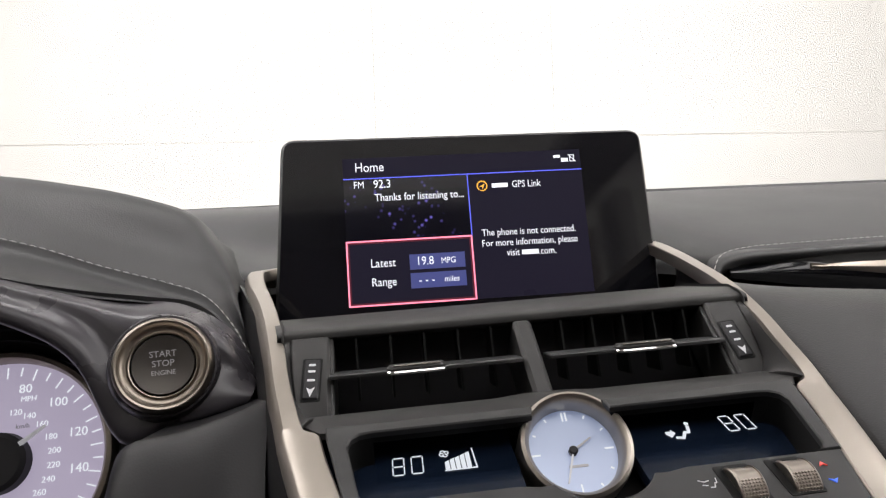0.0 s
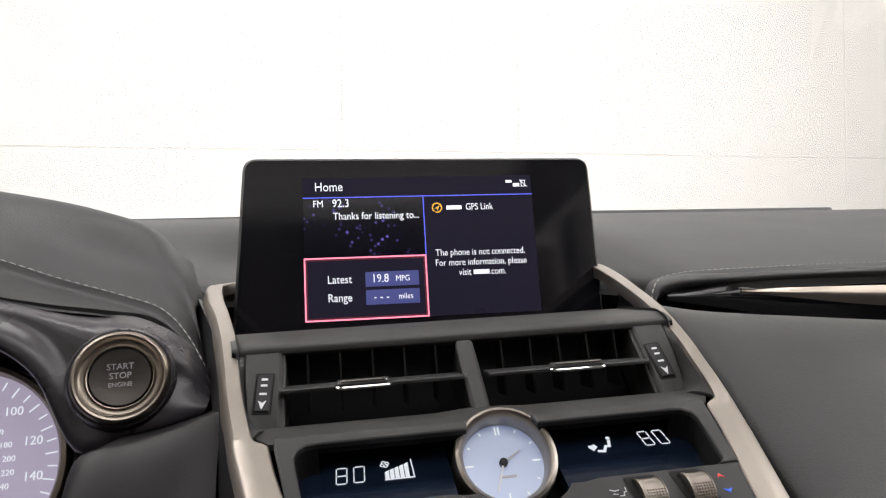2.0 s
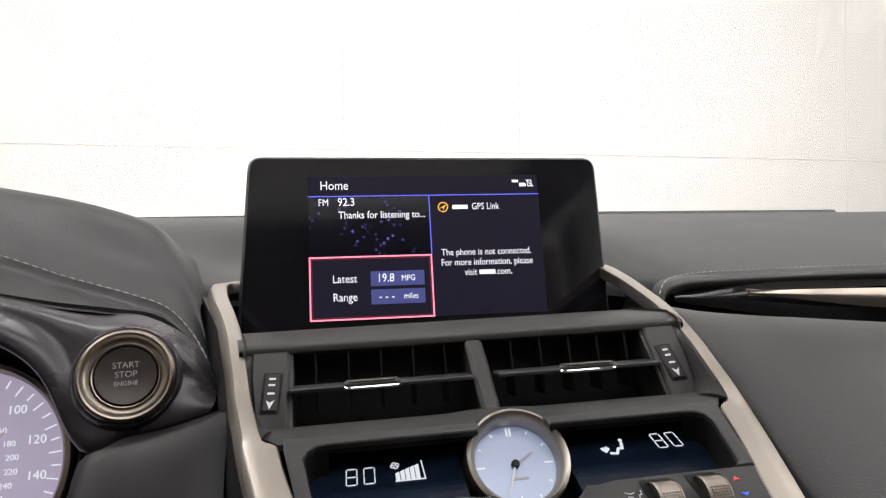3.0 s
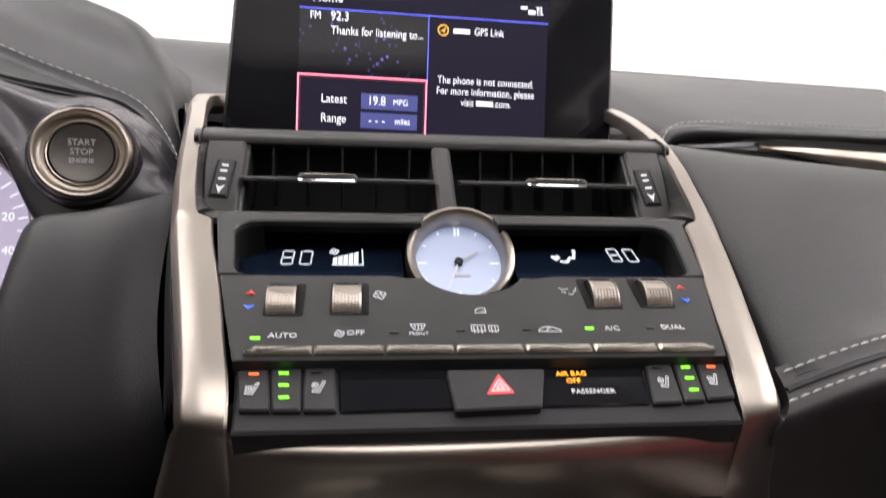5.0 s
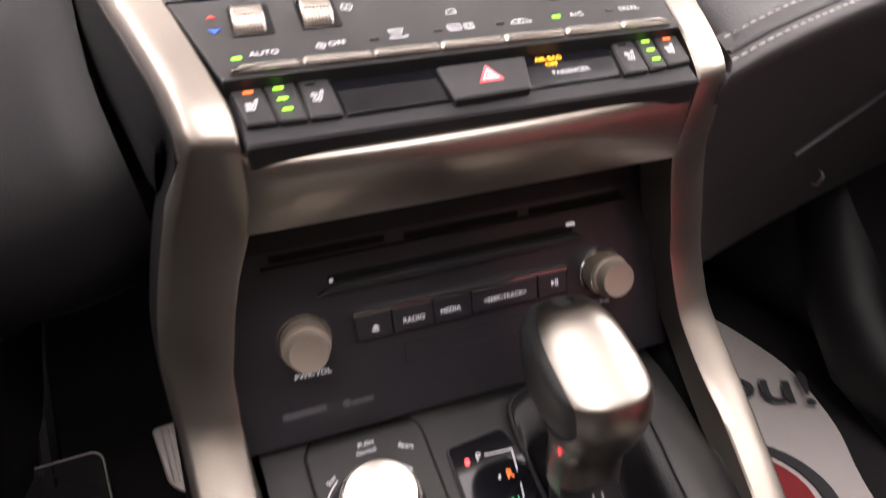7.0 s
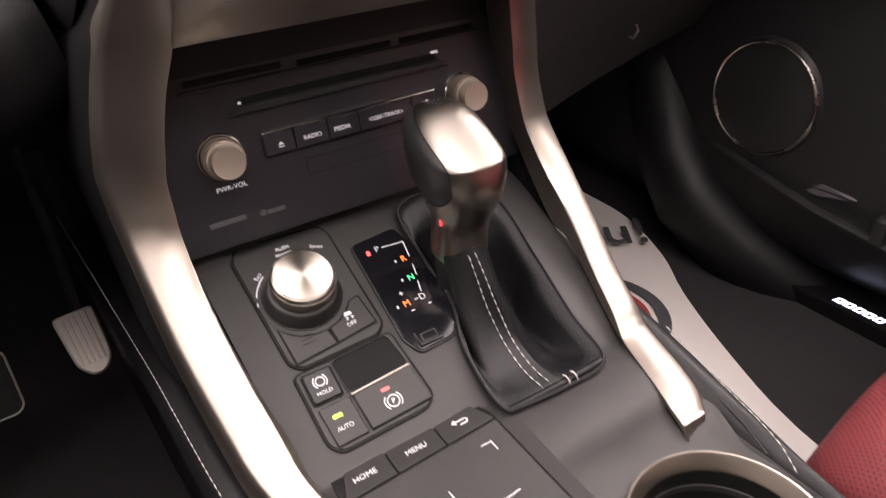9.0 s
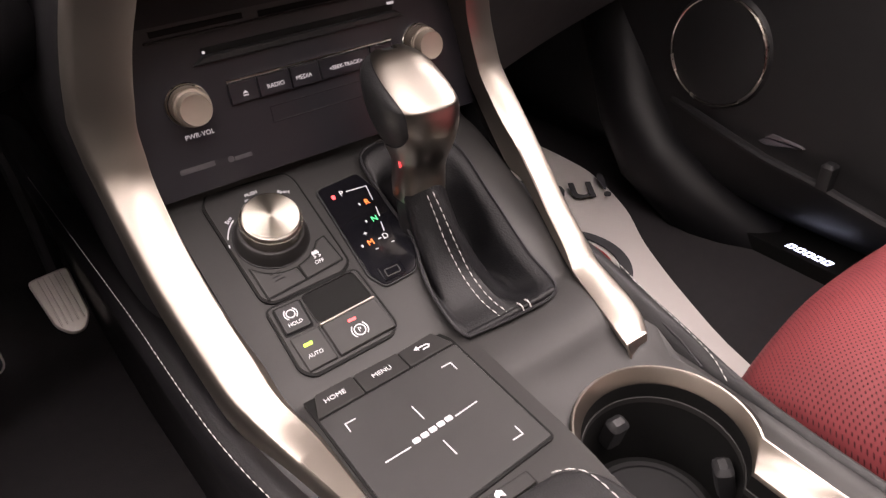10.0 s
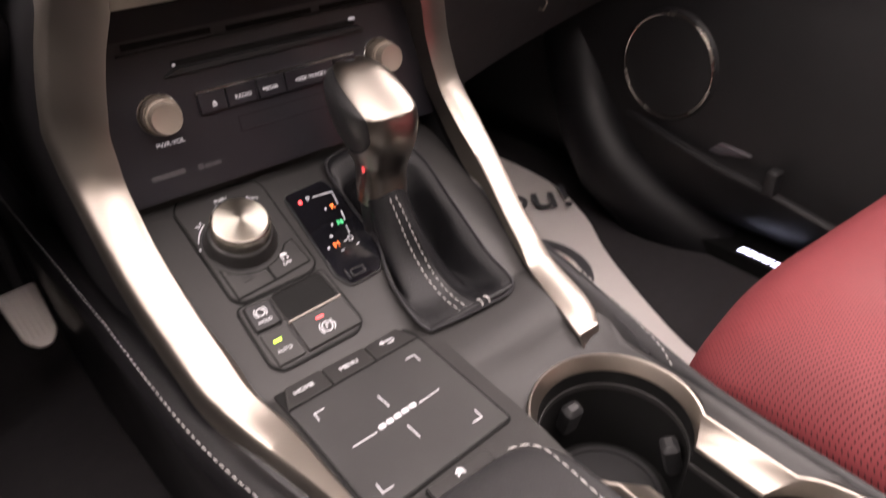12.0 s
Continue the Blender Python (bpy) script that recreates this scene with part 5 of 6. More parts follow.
# ---- console ----
def console():
    t = thing("centre_console", (0, 0.05, 0.2), "black centre console with leather sides and satin top", "console")
    # top plate, following the slope and the flat
    sec = ((0.2315, 0.3860, -0.104, 0.108), (0.2300, 0.3765, -0.104, 0.108), (0.2265, 0.3708, -0.104, 0.110), (0.219, 0.3668, -0.103, 0.112), (0.200, 0.3576, -0.102, 0.113), (0.150, 0.3333, -0.099, 0.111), (0.120, 0.3187, -0.097, 0.106), (0.110, 0.3137, -0.096, 0.104), (0.104, 0.3102, -0.096, 0.104), (0.099, 0.3083, -0.094, 0.103), (0.090, 0.3082, -0.094, 0.1025))
    strip = lambda s: sheet([[(xl + (xr - xl) * k, y, z) for k in (0, 0.25, 0.5, 0.75, 1.0)] for y, z, xl, xr in s], 4, 2, 0.004)
    left_of = lambda y: float(np.interp(y, (0.09, 0.125, 0.155, 0.21), (0.010, 0.009, 0.0185, 0.0200)))
    right_of = lambda y: float(np.interp(y, (0.09, 0.12, 0.16, 0.21), (0.0775, 0.0800, 0.0840, 0.0860)))
    low = sec[3:]
    halves = [strip([(y, z, xl, left_of(y)) for y, z, xl, xr in low]), strip([(y, z, right_of(y), xr) for y, z, xl, xr in low])]
    part("top_plate", join(strip(sec[:4]), *halves), MATTE, t, "charcoal satin top plate")
    part("pad_plate", strip(((0.0900, 0.3082, -0.094, 0.0125), (0.0779, 0.3082, -0.094, 0.012), (0.04, 0.3082, -0.093, 0.011), (0.0, 0.3082, -0.091, 0.010), (-0.05, 0.3082, -0.090, 0.006), (-0.13, 0.3082, -0.089, 0.006))), MATTE, t, "charcoal satin top plate")
    # leather flank on the driver side with a seam
    st = ((0.66, -0.182, 0.312), (0.50, -0.169, 0.306), (0.354, -0.1535, 0.302), (0.250, -0.1425, 0.300), (0.200, -0.1382, 0.2995), (0.153, -0.1342, 0.299), (0.120, -0.1306, 0.2985), (0.090, -0.1258, 0.298), (0.066, -0.1208, 0.298), (0.045, -0.1158, 0.298), (0.024, -0.1105, 0.298), (0.0, -0.1048, 0.298), (-0.06, -0.097, 0.298), (-0.15, -0.092, 0.298))
    rows = []
    for y, x, z in st:
        rows.append([(x + 0.024, y, z - 0.012), (x + 0.0155, y, z + 0.000), (x + 0.008, y, z + 0.0035), (x + 0.0018, y, z + 0.0012), (x, y, z), (x - 0.003, y, z - 0.004), (x - 0.0055, y, z - 0.012), (x - 0.004, y, z - 0.03), (x + 0.004, y, z - 0.10), (x + 0.010, y, 0.0)])
    part("driver_flank", sheet(rows, 4, 3, 0.006, out=(-1, 0, 1)), LEATHER_SHADE, t, "black leather flank")
    part("stitching", stitches([(x, y, z + 0.0003) for y, x, z in st[1:]]), THREAD, t, "light grey thread")
    rows = []
    for y, x, z in ((0.50, -0.142, 0.30), (0.24, -0.133, 0.300), (0.15, -0.1275, 0.302), (0.08, -0.1165, 0.302), (0.02, -0.1035, 0.302), (-0.04, -0.0960, 0.302), (-0.15, -0.091, 0.302)):
        rows.append([(x + 0.016, y, z + 0.003), (x + 0.008, y, z + 0.0005), (x + 0.001, y, z - 0.006), (x - 0.002, y, z - 0.024)])
    part("lower_channel", sheet(rows, 4, 3, 0.004), SOFT, t)
    # passenger flank
    st = ((0.40, 0.158, 0.33), (0.25, 0.152, 0.315), (0.16, 0.146, 0.302), (0.10, 0.141, 0.294), (0.045, 0.134, 0.2895), (-0.016, 0.1205, 0.2895), (-0.06, 0.1160, 0.2900), (-0.14, 0.1155, 0.290), (-0.26, 0.1155, 0.290))
    rows = []
    for y, x, z in st:
        k = 1.0 if y > 0.03 else 0.48
        rows.append([(x - 0.024 * k, y, z - 0.010), (x - 0.0155 * k, y, z - 0.001), (x - 0.008 * k, y, z + 0.0030), (x, y, z), (x + 0.006, y, z - 0.010), (x + 0.009, y, z - 0.04), (x + 0.010, y, z - 0.15), (x + 0.010, y, 0.0)])
    part("passenger_flank", sheet(rows, 4, 3, 0.006, out=(1, 0, 1)), LEATHER, t, "black leather flank")
    part("stitching", stitches([(0.142, 0.10, 0.2965), (0.134, 0.062, 0.2935), (0.1255, 0.024, 0.2926), (0.1190, 0.004, 0.2927), (0.1095, -0.013, 0.2918)]), THREAD, t, "light grey thread")
    part("leather_gap", tube([(0.1275, 0.066, 0.2905), (0.1232, 0.0457, 0.2905), (0.1178, 0.0244, 0.2907), (0.1100, 0.0044, 0.2905)], 0.0009, 6), DARK, t)
    # inner cheeks closing rails to the bulkhead
    for s in (-1, 1):
        part("side_wall", prism([(0.20, 0.0), (0.86, 0.0), (0.86, 0.50), (0.30, 0.50), (0.24, 0.40), (0.19, 0.34)], -0.004, 0.004, m=pose(s * 0.121, 0, 0) @ Matrix(((0, 0, 1, 0), (1, 0, 0, 0), (0, 1, 0, 0), (0, 0, 0, 1)))), SOFT, t)


console()


def drive_controls():
    t = thing("drive_mode_panel", (-0.055, 0.19, 0.355), "satin panel with drive mode dial and traction keys", "control panel")
    poly = rounded([(-0.0835, 0.0640), (-0.0785, 0.0715), (-0.030, 0.0685), (-0.0268, 0.062), (-0.0248, -0.0060), (-0.0305, -0.0105), (-0.0745, -0.0118), (-0.0795, -0.007)], 0.003)
    part("panel_gap", prism(inset(poly, -0.0013), -0.002, 0.0008, m=MODE), WELL, t)
    part("plate", prism(poly, -0.002, 0.0013, 0.0003, MODE), MATTE, t)
    dial = MODE @ pose(-0.0570, 0.0285, 0.0012)
    part("dial_well", lathe([(0.0228, -0.0006), (0.0224, 0.0008), (0.0205, 0.0012), (0.0195, 0.0002)], 56, dial, False, False), SOFT, t)
    part("dial_skirt", lathe([(0.0222, 0.0), (0.0217, 0.0026), (0.0203, 0.0066), (0.0194, 0.0090), (0.0187, 0.0097), (0.0172, 0.0099)], 56, dial, False, False), MATTE, t)
    k = part("mode_dial", lathe([(0.0180, 0.0), (0.0185, 0.001), (0.0185, 0.0185), (0.0178, 0.0205), (0.0172, 0.0209)], 64, dial @ Matrix.Diagonal((0.94, 0.94, 1.0, 1)), True, True), STEEL, t, "knurled metal dial")
    b = lathe([(0.0172, 0.0), (0.0166, 0.0005), (0.0003, 0.0006)], 64)
    cap = part("dial_cap", b, SPUN, k, "radially spun aluminium cap")
    cap.matrix_basis = dial @ pose(0, 0, 0.0209) @ Matrix.Diagonal((0.94, 0.94, 1.0, 1))
    ribs = []
    for i in range(80):
        r = prism(rrect(0.0007, 0.0078, 0.0002, 0, 0, 1), -0.0001, 0.0004)
        bmesh.ops.transform(r, matrix=dial @ pose(0, 0, 0.0143, 0, 0, 360 * i / 80) @ pose(0.01740, 0, 0, 90, 0, 90), verts=r.verts)
        ribs.append(r)
    part("knurling", join(*ribs), STEEL, k)
    at = lambda x, y, a=0: MODE @ pose(x, y, 0.0016, 0, 0, a)
    write("PUSH", 0.0034, at(-0.0548, 0.0618, 2), PRINT, t)
    write("Normal", 0.0031, at(-0.0555, 0.0580, 2), PRINT, t)
    write("Eco", 0.0034, at(-0.0745, 0.0490, 40), PRINT, t)
    write("Sport", 0.0034, at(-0.0365, 0.0555, -24), PRINT, t)
    part("dial_marks", strokes([arc(-0.0570, 0.0285, 0.0245, 128, 160, 8), arc(-0.0570, 0.0285, 0.0245, 170, 174, 2), arc(-0.0570, 0.0285, 0.0245, 36, 48, 4)], 0.0007, MODE, 0.0015), PRINT, t)
    left = [(-0.0775, 0.0125)] + arc(-0.0570, 0.0285, 0.0262, 232, 277, 6) + [(-0.0525, -0.0066), (-0.0762, -0.0090)]
    right = [(-0.0518, 0.0022 + 0.0008)] + arc(-0.0570, 0.0285, 0.0262, 286, 326, 6)[1:] + [(-0.0300, 0.0150), (-0.0278, -0.0035), (-0.0512, -0.0064)]
    for nm, poly in (("blank_key", left), ("traction_key", right)):
        part("key_gap", prism(rounded(inset(poly, -0.0009), 0.0008, 2), 0.0, 0.0017, m=MODE), WELL, t)
        part(nm, prism(rounded(poly, 0.0008, 2), 0.0, 0.0021, 0.0003, MODE), MATTE, t)
    part("key_lines", strokes([[(-0.0690, 0.0042 - q), (-0.0625, 0.0046 - q)] for q in (0, 0.0024, 0.0048)], 0.0004, MODE, 0.0024), DARK, t)
    write("OFF", 0.0033, MODE @ pose(-0.0404, 0.0004, 0.0026), PRINT, t)
    part("skid_symbol", join(prism(rounded([(-0.0424, 0.0058), (-0.0376, 0.0058), (-0.0382, 0.0080), (-0.0418, 0.0080)], 0.0005), 0.0024, 0.0027, m=MODE), strokes([[(-0.0418, 0.0050), (-0.0408, 0.0042), (-0.0418, 0.0034)], [(-0.0388, 0.0050), (-0.0378, 0.0042), (-0.0388, 0.0034)]], 0.0006, MODE, 0.0024)), PRINT, t)

    e = thing("parking_brake_panel", (-0.05, 0.13, 0.33), "satin panel with parking brake, hold and auto switches", "control panel")
    out = rounded([(-0.0805, -0.0150), (-0.0240, -0.0128), (-0.0205, -0.0540), (-0.0260, -0.0590), (-0.0745, -0.0605), (-0.0795, -0.055)], 0.003)
    part("panel_gap", prism(inset(out, -0.0013), -0.002, 0.0007, m=MODE), WELL, e)
    part("plate", prism(out, -0.004, 0.0011, 0.0003, MODE), MATTE, e)
    # finger pocket: flat patch, the shade of its depth put into the black
    part("pocket", prism(rounded([(-0.0605, -0.0155), (-0.0270, -0.0135), (-0.0240, -0.0335), (-0.0590, -0.0350)], 0.003), 0.0, 0.0013, m=MODE), WELL, e, "finger pocket as a flat black patch")
    part("pocket_wall", hoop(rounded([(-0.0612, -0.0148), (-0.0264, -0.0128), (-0.0233, -0.0340), (-0.0597, -0.0356)], 0.003), rounded([(-0.0605, -0.0155), (-0.0270, -0.0135), (-0.0240, -0.0335), (-0.0590, -0.0350)], 0.003), 0.0, 0.0022, 0.0003, MODE), MATTE, e)
    hold = part("hold_key", prism(rrect(0.0150, 0.0165, 0.0015, -0.0700, -0.0255), 0.0, 0.0030, 0.0005, MODE), SOFT, e)
    part("key_gap", prism(rrect(0.0172, 0.0187, 0.0018, -0.0700, -0.0255), 0.0, 0.0015, m=MODE), WELL, e)
    write("HOLD", 0.0031, MODE @ pose(-0.0702, -0.0295, 0.0032), PRINT, hold)
    part("hold_symbol", strokes([arc(-0.0702, -0.0232, 0.0024, 0, 360, 18), arc(-0.0702, -0.0232, 0.0037, 130, 230, 6), arc(-0.0702, -0.0232, 0.0037, -50, 50, 6)], 0.0006, MODE, 0.0030), PRINT, hold)
    auto = part("auto_switch", prism(rounded([(-0.0775, -0.0365), (-0.0602, -0.0365), (-0.0592, -0.0580), (-0.0762, -0.0585)], 0.001), 0.0, 0.0026, 0.0006, MODE), MATTE, e)
    write("AUTO", 0.0032, MODE @ pose(-0.0688, -0.0505, 0.0028), PRINT, auto)
    part("lamp", prism(rrect(0.0050, 0.0018, 0.0004, -0.0700, -0.0437), 0.002, 0.0030, m=MODE), LIME, auto)
    pk = part("parking_switch", prism(rounded([(-0.0585, -0.0365), (-0.0240, -0.0345), (-0.0218, -0.0565), (-0.0575, -0.0580)], 0.001), 0.0, 0.0032, 0.0006, MODE), MATTE, e)
    part("metal_edge", prism([(-0.0592, -0.0362), (-0.0240, -0.0342), (-0.0240, -0.0354), (-0.0592, -0.0374)], 0.001, 0.0040, 0.0003, MODE), SILVER, pk, "bright metal edge")
    part("lamp", prism(rrect(0.0048, 0.0015, 0.0004, -0.0422, -0.0418), 0.002, 0.0036, m=MODE), REDL, pk)
    part("brake_symbol", strokes([arc(-0.0412, -0.0492, 0.0032, 0, 360, 20), arc(-0.0412, -0.0492, 0.0047, 135, 225, 6), arc(-0.0412, -0.0492, 0.0047, -45, 45, 6)], 0.0006, MODE, 0.0032), PRINT, pk)
    write("P", 0.0040, MODE @ pose(-0.0412, -0.0492, 0.0034), PRINT, pk)


def gear_selector():
    g = thing("shift_indicator", (0, 0.18, 0.35), "gloss black gear indicator plate with lit letters", "indicator")
    poly = rounded([(-0.0175, 0.0480), (0.0120, 0.0505), (0.0185, 0.0300), (0.0170, -0.0170), (0.0085, -0.0290), (-0.0130, -0.0305), (-0.0185, -0.0200)], 0.003)
    part("rim", prism(inset(poly, -0.0010), -0.002, 0.0008, 0.0003, MODE), SOFT, g)
    part("plate", prism(poly, -0.002, 0.0014, 0.0005, MODE), GLOSS, g)
    at = lambda x, y: MODE @ pose(x, y, 0.0016)
    for s, x, y, c in (("P", -0.0047, 0.0393, PRINT), ("R", 0.0068, 0.0272, ORANGE), ("N", 0.0046, 0.0138, glow("green gear letter", (0.05, 0.7, 0.25), 0.9)), ("D", 0.0042, -0.0003, PRINT), ("M", -0.0063, -0.0007, ORANGE), ("+", -0.0062, 0.0062, PRINT)):
        write(s, 0.0056, at(x, y), c, g)
    part("lamp", prism(rrect(0.0022, 0.0030, 0.0005, -0.0108, 0.0387), 0.001, 0.0018, m=MODE), REDL, g)
    part("marks", join(strokes([[(-0.0012, 0.0396), (0.0125, 0.0385), (0.0110, 0.0278)], [(0.0100, 0.0215), (0.0086, 0.0145)], [(0.0070, 0.0100), (0.0055, 0.0035)]], 0.0006, MODE, 0.0014), *[prism(rrect(0.0012, 0.0018, 0.0003, x, y, 1), 0.0013, 0.0017, m=MODE) for x, y in ((0.0015, 0.0273), (-0.0011, 0.0141), (-0.0122, -0.0009))], strokes([[(-0.0006, -0.0004), (0.0012, -0.0003)], [(-0.0060, -0.0062), (-0.0042, -0.0062)], [(0.0055, -0.0058), (0.0072, -0.0058)]], 0.0006, MODE, 0.0014)), PRINT, g, "", True)
    part("release_cover", prism(rrect(0.0150, 0.0100, 0.001, -0.0050, -0.0235), 0.001, 0.0024, 0.0006, MODE), GLOSS, g)
    part("release_slot", hoop(rrect(0.0096, 0.0052, 0.0008, -0.0050, -0.0240), rrect(0.0084, 0.0040, 0.0006, -0.0050, -0.0240), 0.0020, 0.0028, m=MODE), MATTE, g)

    t = thing("gear_lever", (0.03, 0.14, 0.34), "metal and black leather gear lever with stitched boot", "gear lever")
    # boot: collar outline down to the opening in the plate
    base = [(0.010, 0.088, 0.311), (0.044, 0.085, 0.311), (0.077, 0.089, 0.311), (0.080, 0.120, 0.3225), (0.084, 0.160, 0.342), (0.086, 0.205, 0.364), (0.060, 0.222, 0.372), (0.022, 0.220, 0.371), (0.018, 0.185, 0.3535), (0.018, 0.155, 0.340), (0.008, 0.125, 0.326)]
    closed = base + base[:3]
    ring = smooth(closed, 8)[: 8 * len(base)]
    cx, cy, cz = 0.0315, 0.1655, 0.373
    loops = []
    for f, dz in ((0.0, -0.0008), (0.05, -0.006), (0.12, -0.019), (0.24, -0.036), (0.40, -0.044), (0.56, -0.038), (0.72, -0.024), (0.88, -0.008), (1.0, 0.004)):
        lp = []
        for p in ring:
            a = math.atan2(p[1] - 0.15, p[0] - 0.045)
            q = np.array((cx + 0.0138 * math.cos(a), cy + 0.0138 * math.sin(a), cz))
            w = 0.20 + 0.80 * max(0.0, math.cos(a)) ** 0.7 + 0.22 * max(0.0, -math.cos(a)) ** 0.8
            fold = 0.0026 * math.sin(6 * a + 5 * f) * math.sin(math.pi * min(1, f * 1.1))
            g = f ** (0.80 - 0.28 * abs(math.cos(a)))
            v = np.array((p[0] * (1 - g) + q[0] * g, p[1] * (1 - g) + q[1] * g, p[2] * (1 - f) + q[2] * f))
            lp.append(tuple(v + np.array((math.cos(a), math.sin(a), 0.2)) * fold + np.array((0, 0, dz * w))))
        loops.append(lp)
    loops = list(smooth(loops, 3))
    part("boot", skin(loops, False, True), BOOT, t, "folded black leather boot")
    part("boot_gap", tube([tuple(p) for p in np.vstack([ring, ring[:1]])], 0.0011, 6), DARK, t)
    part("boot_hem", tube([(0.0105, 0.0895, 0.3095), (0.022, 0.0885, 0.3105), (0.044, 0.0880, 0.3110), (0.066, 0.0890, 0.3105), (0.0760, 0.0905, 0.3095)], 0.0024, 10), BOOT, t)
    for off in (-0.0024, 0.0024):
        path = []
        for f in np.linspace(0.06, 0.97, 9):
            k = f * (len(loops) - 1)
            lp = loops[int(k)]
            tgt = 0.0370 * (1 - f) + 0.0290 * f + off * (1.2 - 0.4 * f)
            my = sum(q[1] for q in lp) / len(lp)
            rear = [q for q in lp if q[1] < my]
            lo = max((q for q in rear if q[0] <= tgt), key=lambda q: q[0], default=rear[0])
            hi = min((q for q in rear if q[0] > tgt), key=lambda q: q[0], default=rear[-1])
            nb = lo, hi
            (x0, y0, z0), (x1, y1, z1) = nb
            w = 0 if abs(x1 - x0) < 1e-6 else (tgt - x0) / (x1 - x0)
            path.append((tgt, y0 + w * (y1 - y0) - 0.0003, z0 + w * (z1 - z0) + 0.0004))
        part("stitching", stitches(path, 0.0036, 0.0012, 0.0004), THREAD, t, "light grey thread")
    part("rim_stitching", join(*[tube([(x, 0.0848, 0.3112), (x, 0.0858, 0.3137), (x, 0.0885, 0.3145), (x, 0.0910, 0.3132)], 0.0005, 5) for x in (0.048, 0.0535)]), THREAD, t)
    # knob: a leather-sided head on a metal neck, with a metal spine over its rear and crown
    secs = smooth(((0.362, 0.1668, 0.0146, 0.0146, 180, 0), (0.372, 0.1660, 0.0147, 0.0147, 180, 0), (0.382, 0.1645, 0.0144, 0.0148, 180, 0), (0.390, 0.1625, 0.0146, 0.0166, 172, -0.0005), (0.397, 0.1605, 0.0158, 0.0196, 128, -0.0018), (0.405, 0.1590, 0.0182, 0.0232, 74, -0.0034), (0.414, 0.1580, 0.0205, 0.0262, 46, -0.0048), (0.422, 0.1580, 0.0216, 0.0277, 42, -0.0055), (0.4275, 0.1585, 0.0218, 0.0282, 42, -0.0058), (0.4305, 0.1592, 0.0217, 0.0278, 43, -0.0060), (0.4345, 0.1620, 0.0213, 0.0242, 46, -0.0061), (0.4390, 0.1663, 0.0200, 0.0206, 52, -0.0063), (0.4440, 0.1705, 0.0172, 0.0158, 64, -0.0064), (0.4478, 0.1732, 0.0130, 0.0112, 84, -0.0064), (0.4500, 0.1745, 0.0075, 0.0064, 112, -0.0064), (0.4507, 0.1748, 0.0020, 0.0018, 130, -0.0064)), 4)

    def around(sec, deg, proud):
        z, y, rx, ry, _, dx = sec
        a = radians(deg)
        c, q = math.sin(a), -math.cos(a)
        e = 0.74
        lift = max(0.0, (z - 0.430) / 0.02)
        return (0.0325 + dx + (rx + proud) * math.copysign(abs(c) ** e, c), y + (ry + proud) * math.copysign(abs(q) ** e, q) - proud * lift, z + proud * 1.3 * lift)

    part("leather_grip", skin([[around(q, 360 * k / 56, -0.0003) for k in range(56)] for q in secs[9:]]), LEATHER, t, "black leather grip")
    neck = part("knob", skin([[around(q, 360 * k / 56, 0.0004) for k in range(56)] for q in secs[:15]]), SATIN, t, "brushed metal knob")
    spine = [[around(q, q[4] * (k / 16 - 1), 0.0009) for k in range(33)] for q in secs[13:-1]]
    part("spine", sheet(spine, 1, 1, 0.0014, out=(0, -1, 0.3)), SATIN, neck)
    for w in (-1, 1):
        part("spine_groove", tube([around(q, q[4] * w, 0.0002) for q in secs[18:-1]], 0.0006, 6), DARK, neck)
    part("release_lamp", prism(rrect(0.0012, 0.011, 0.0004, 0, 0, 1), 0, 0.0010, m=pose(0.0172, 0.1590, 0.3930, 90, 0, -62)), REDTRI, t)


drive_controls()
gear_selector()


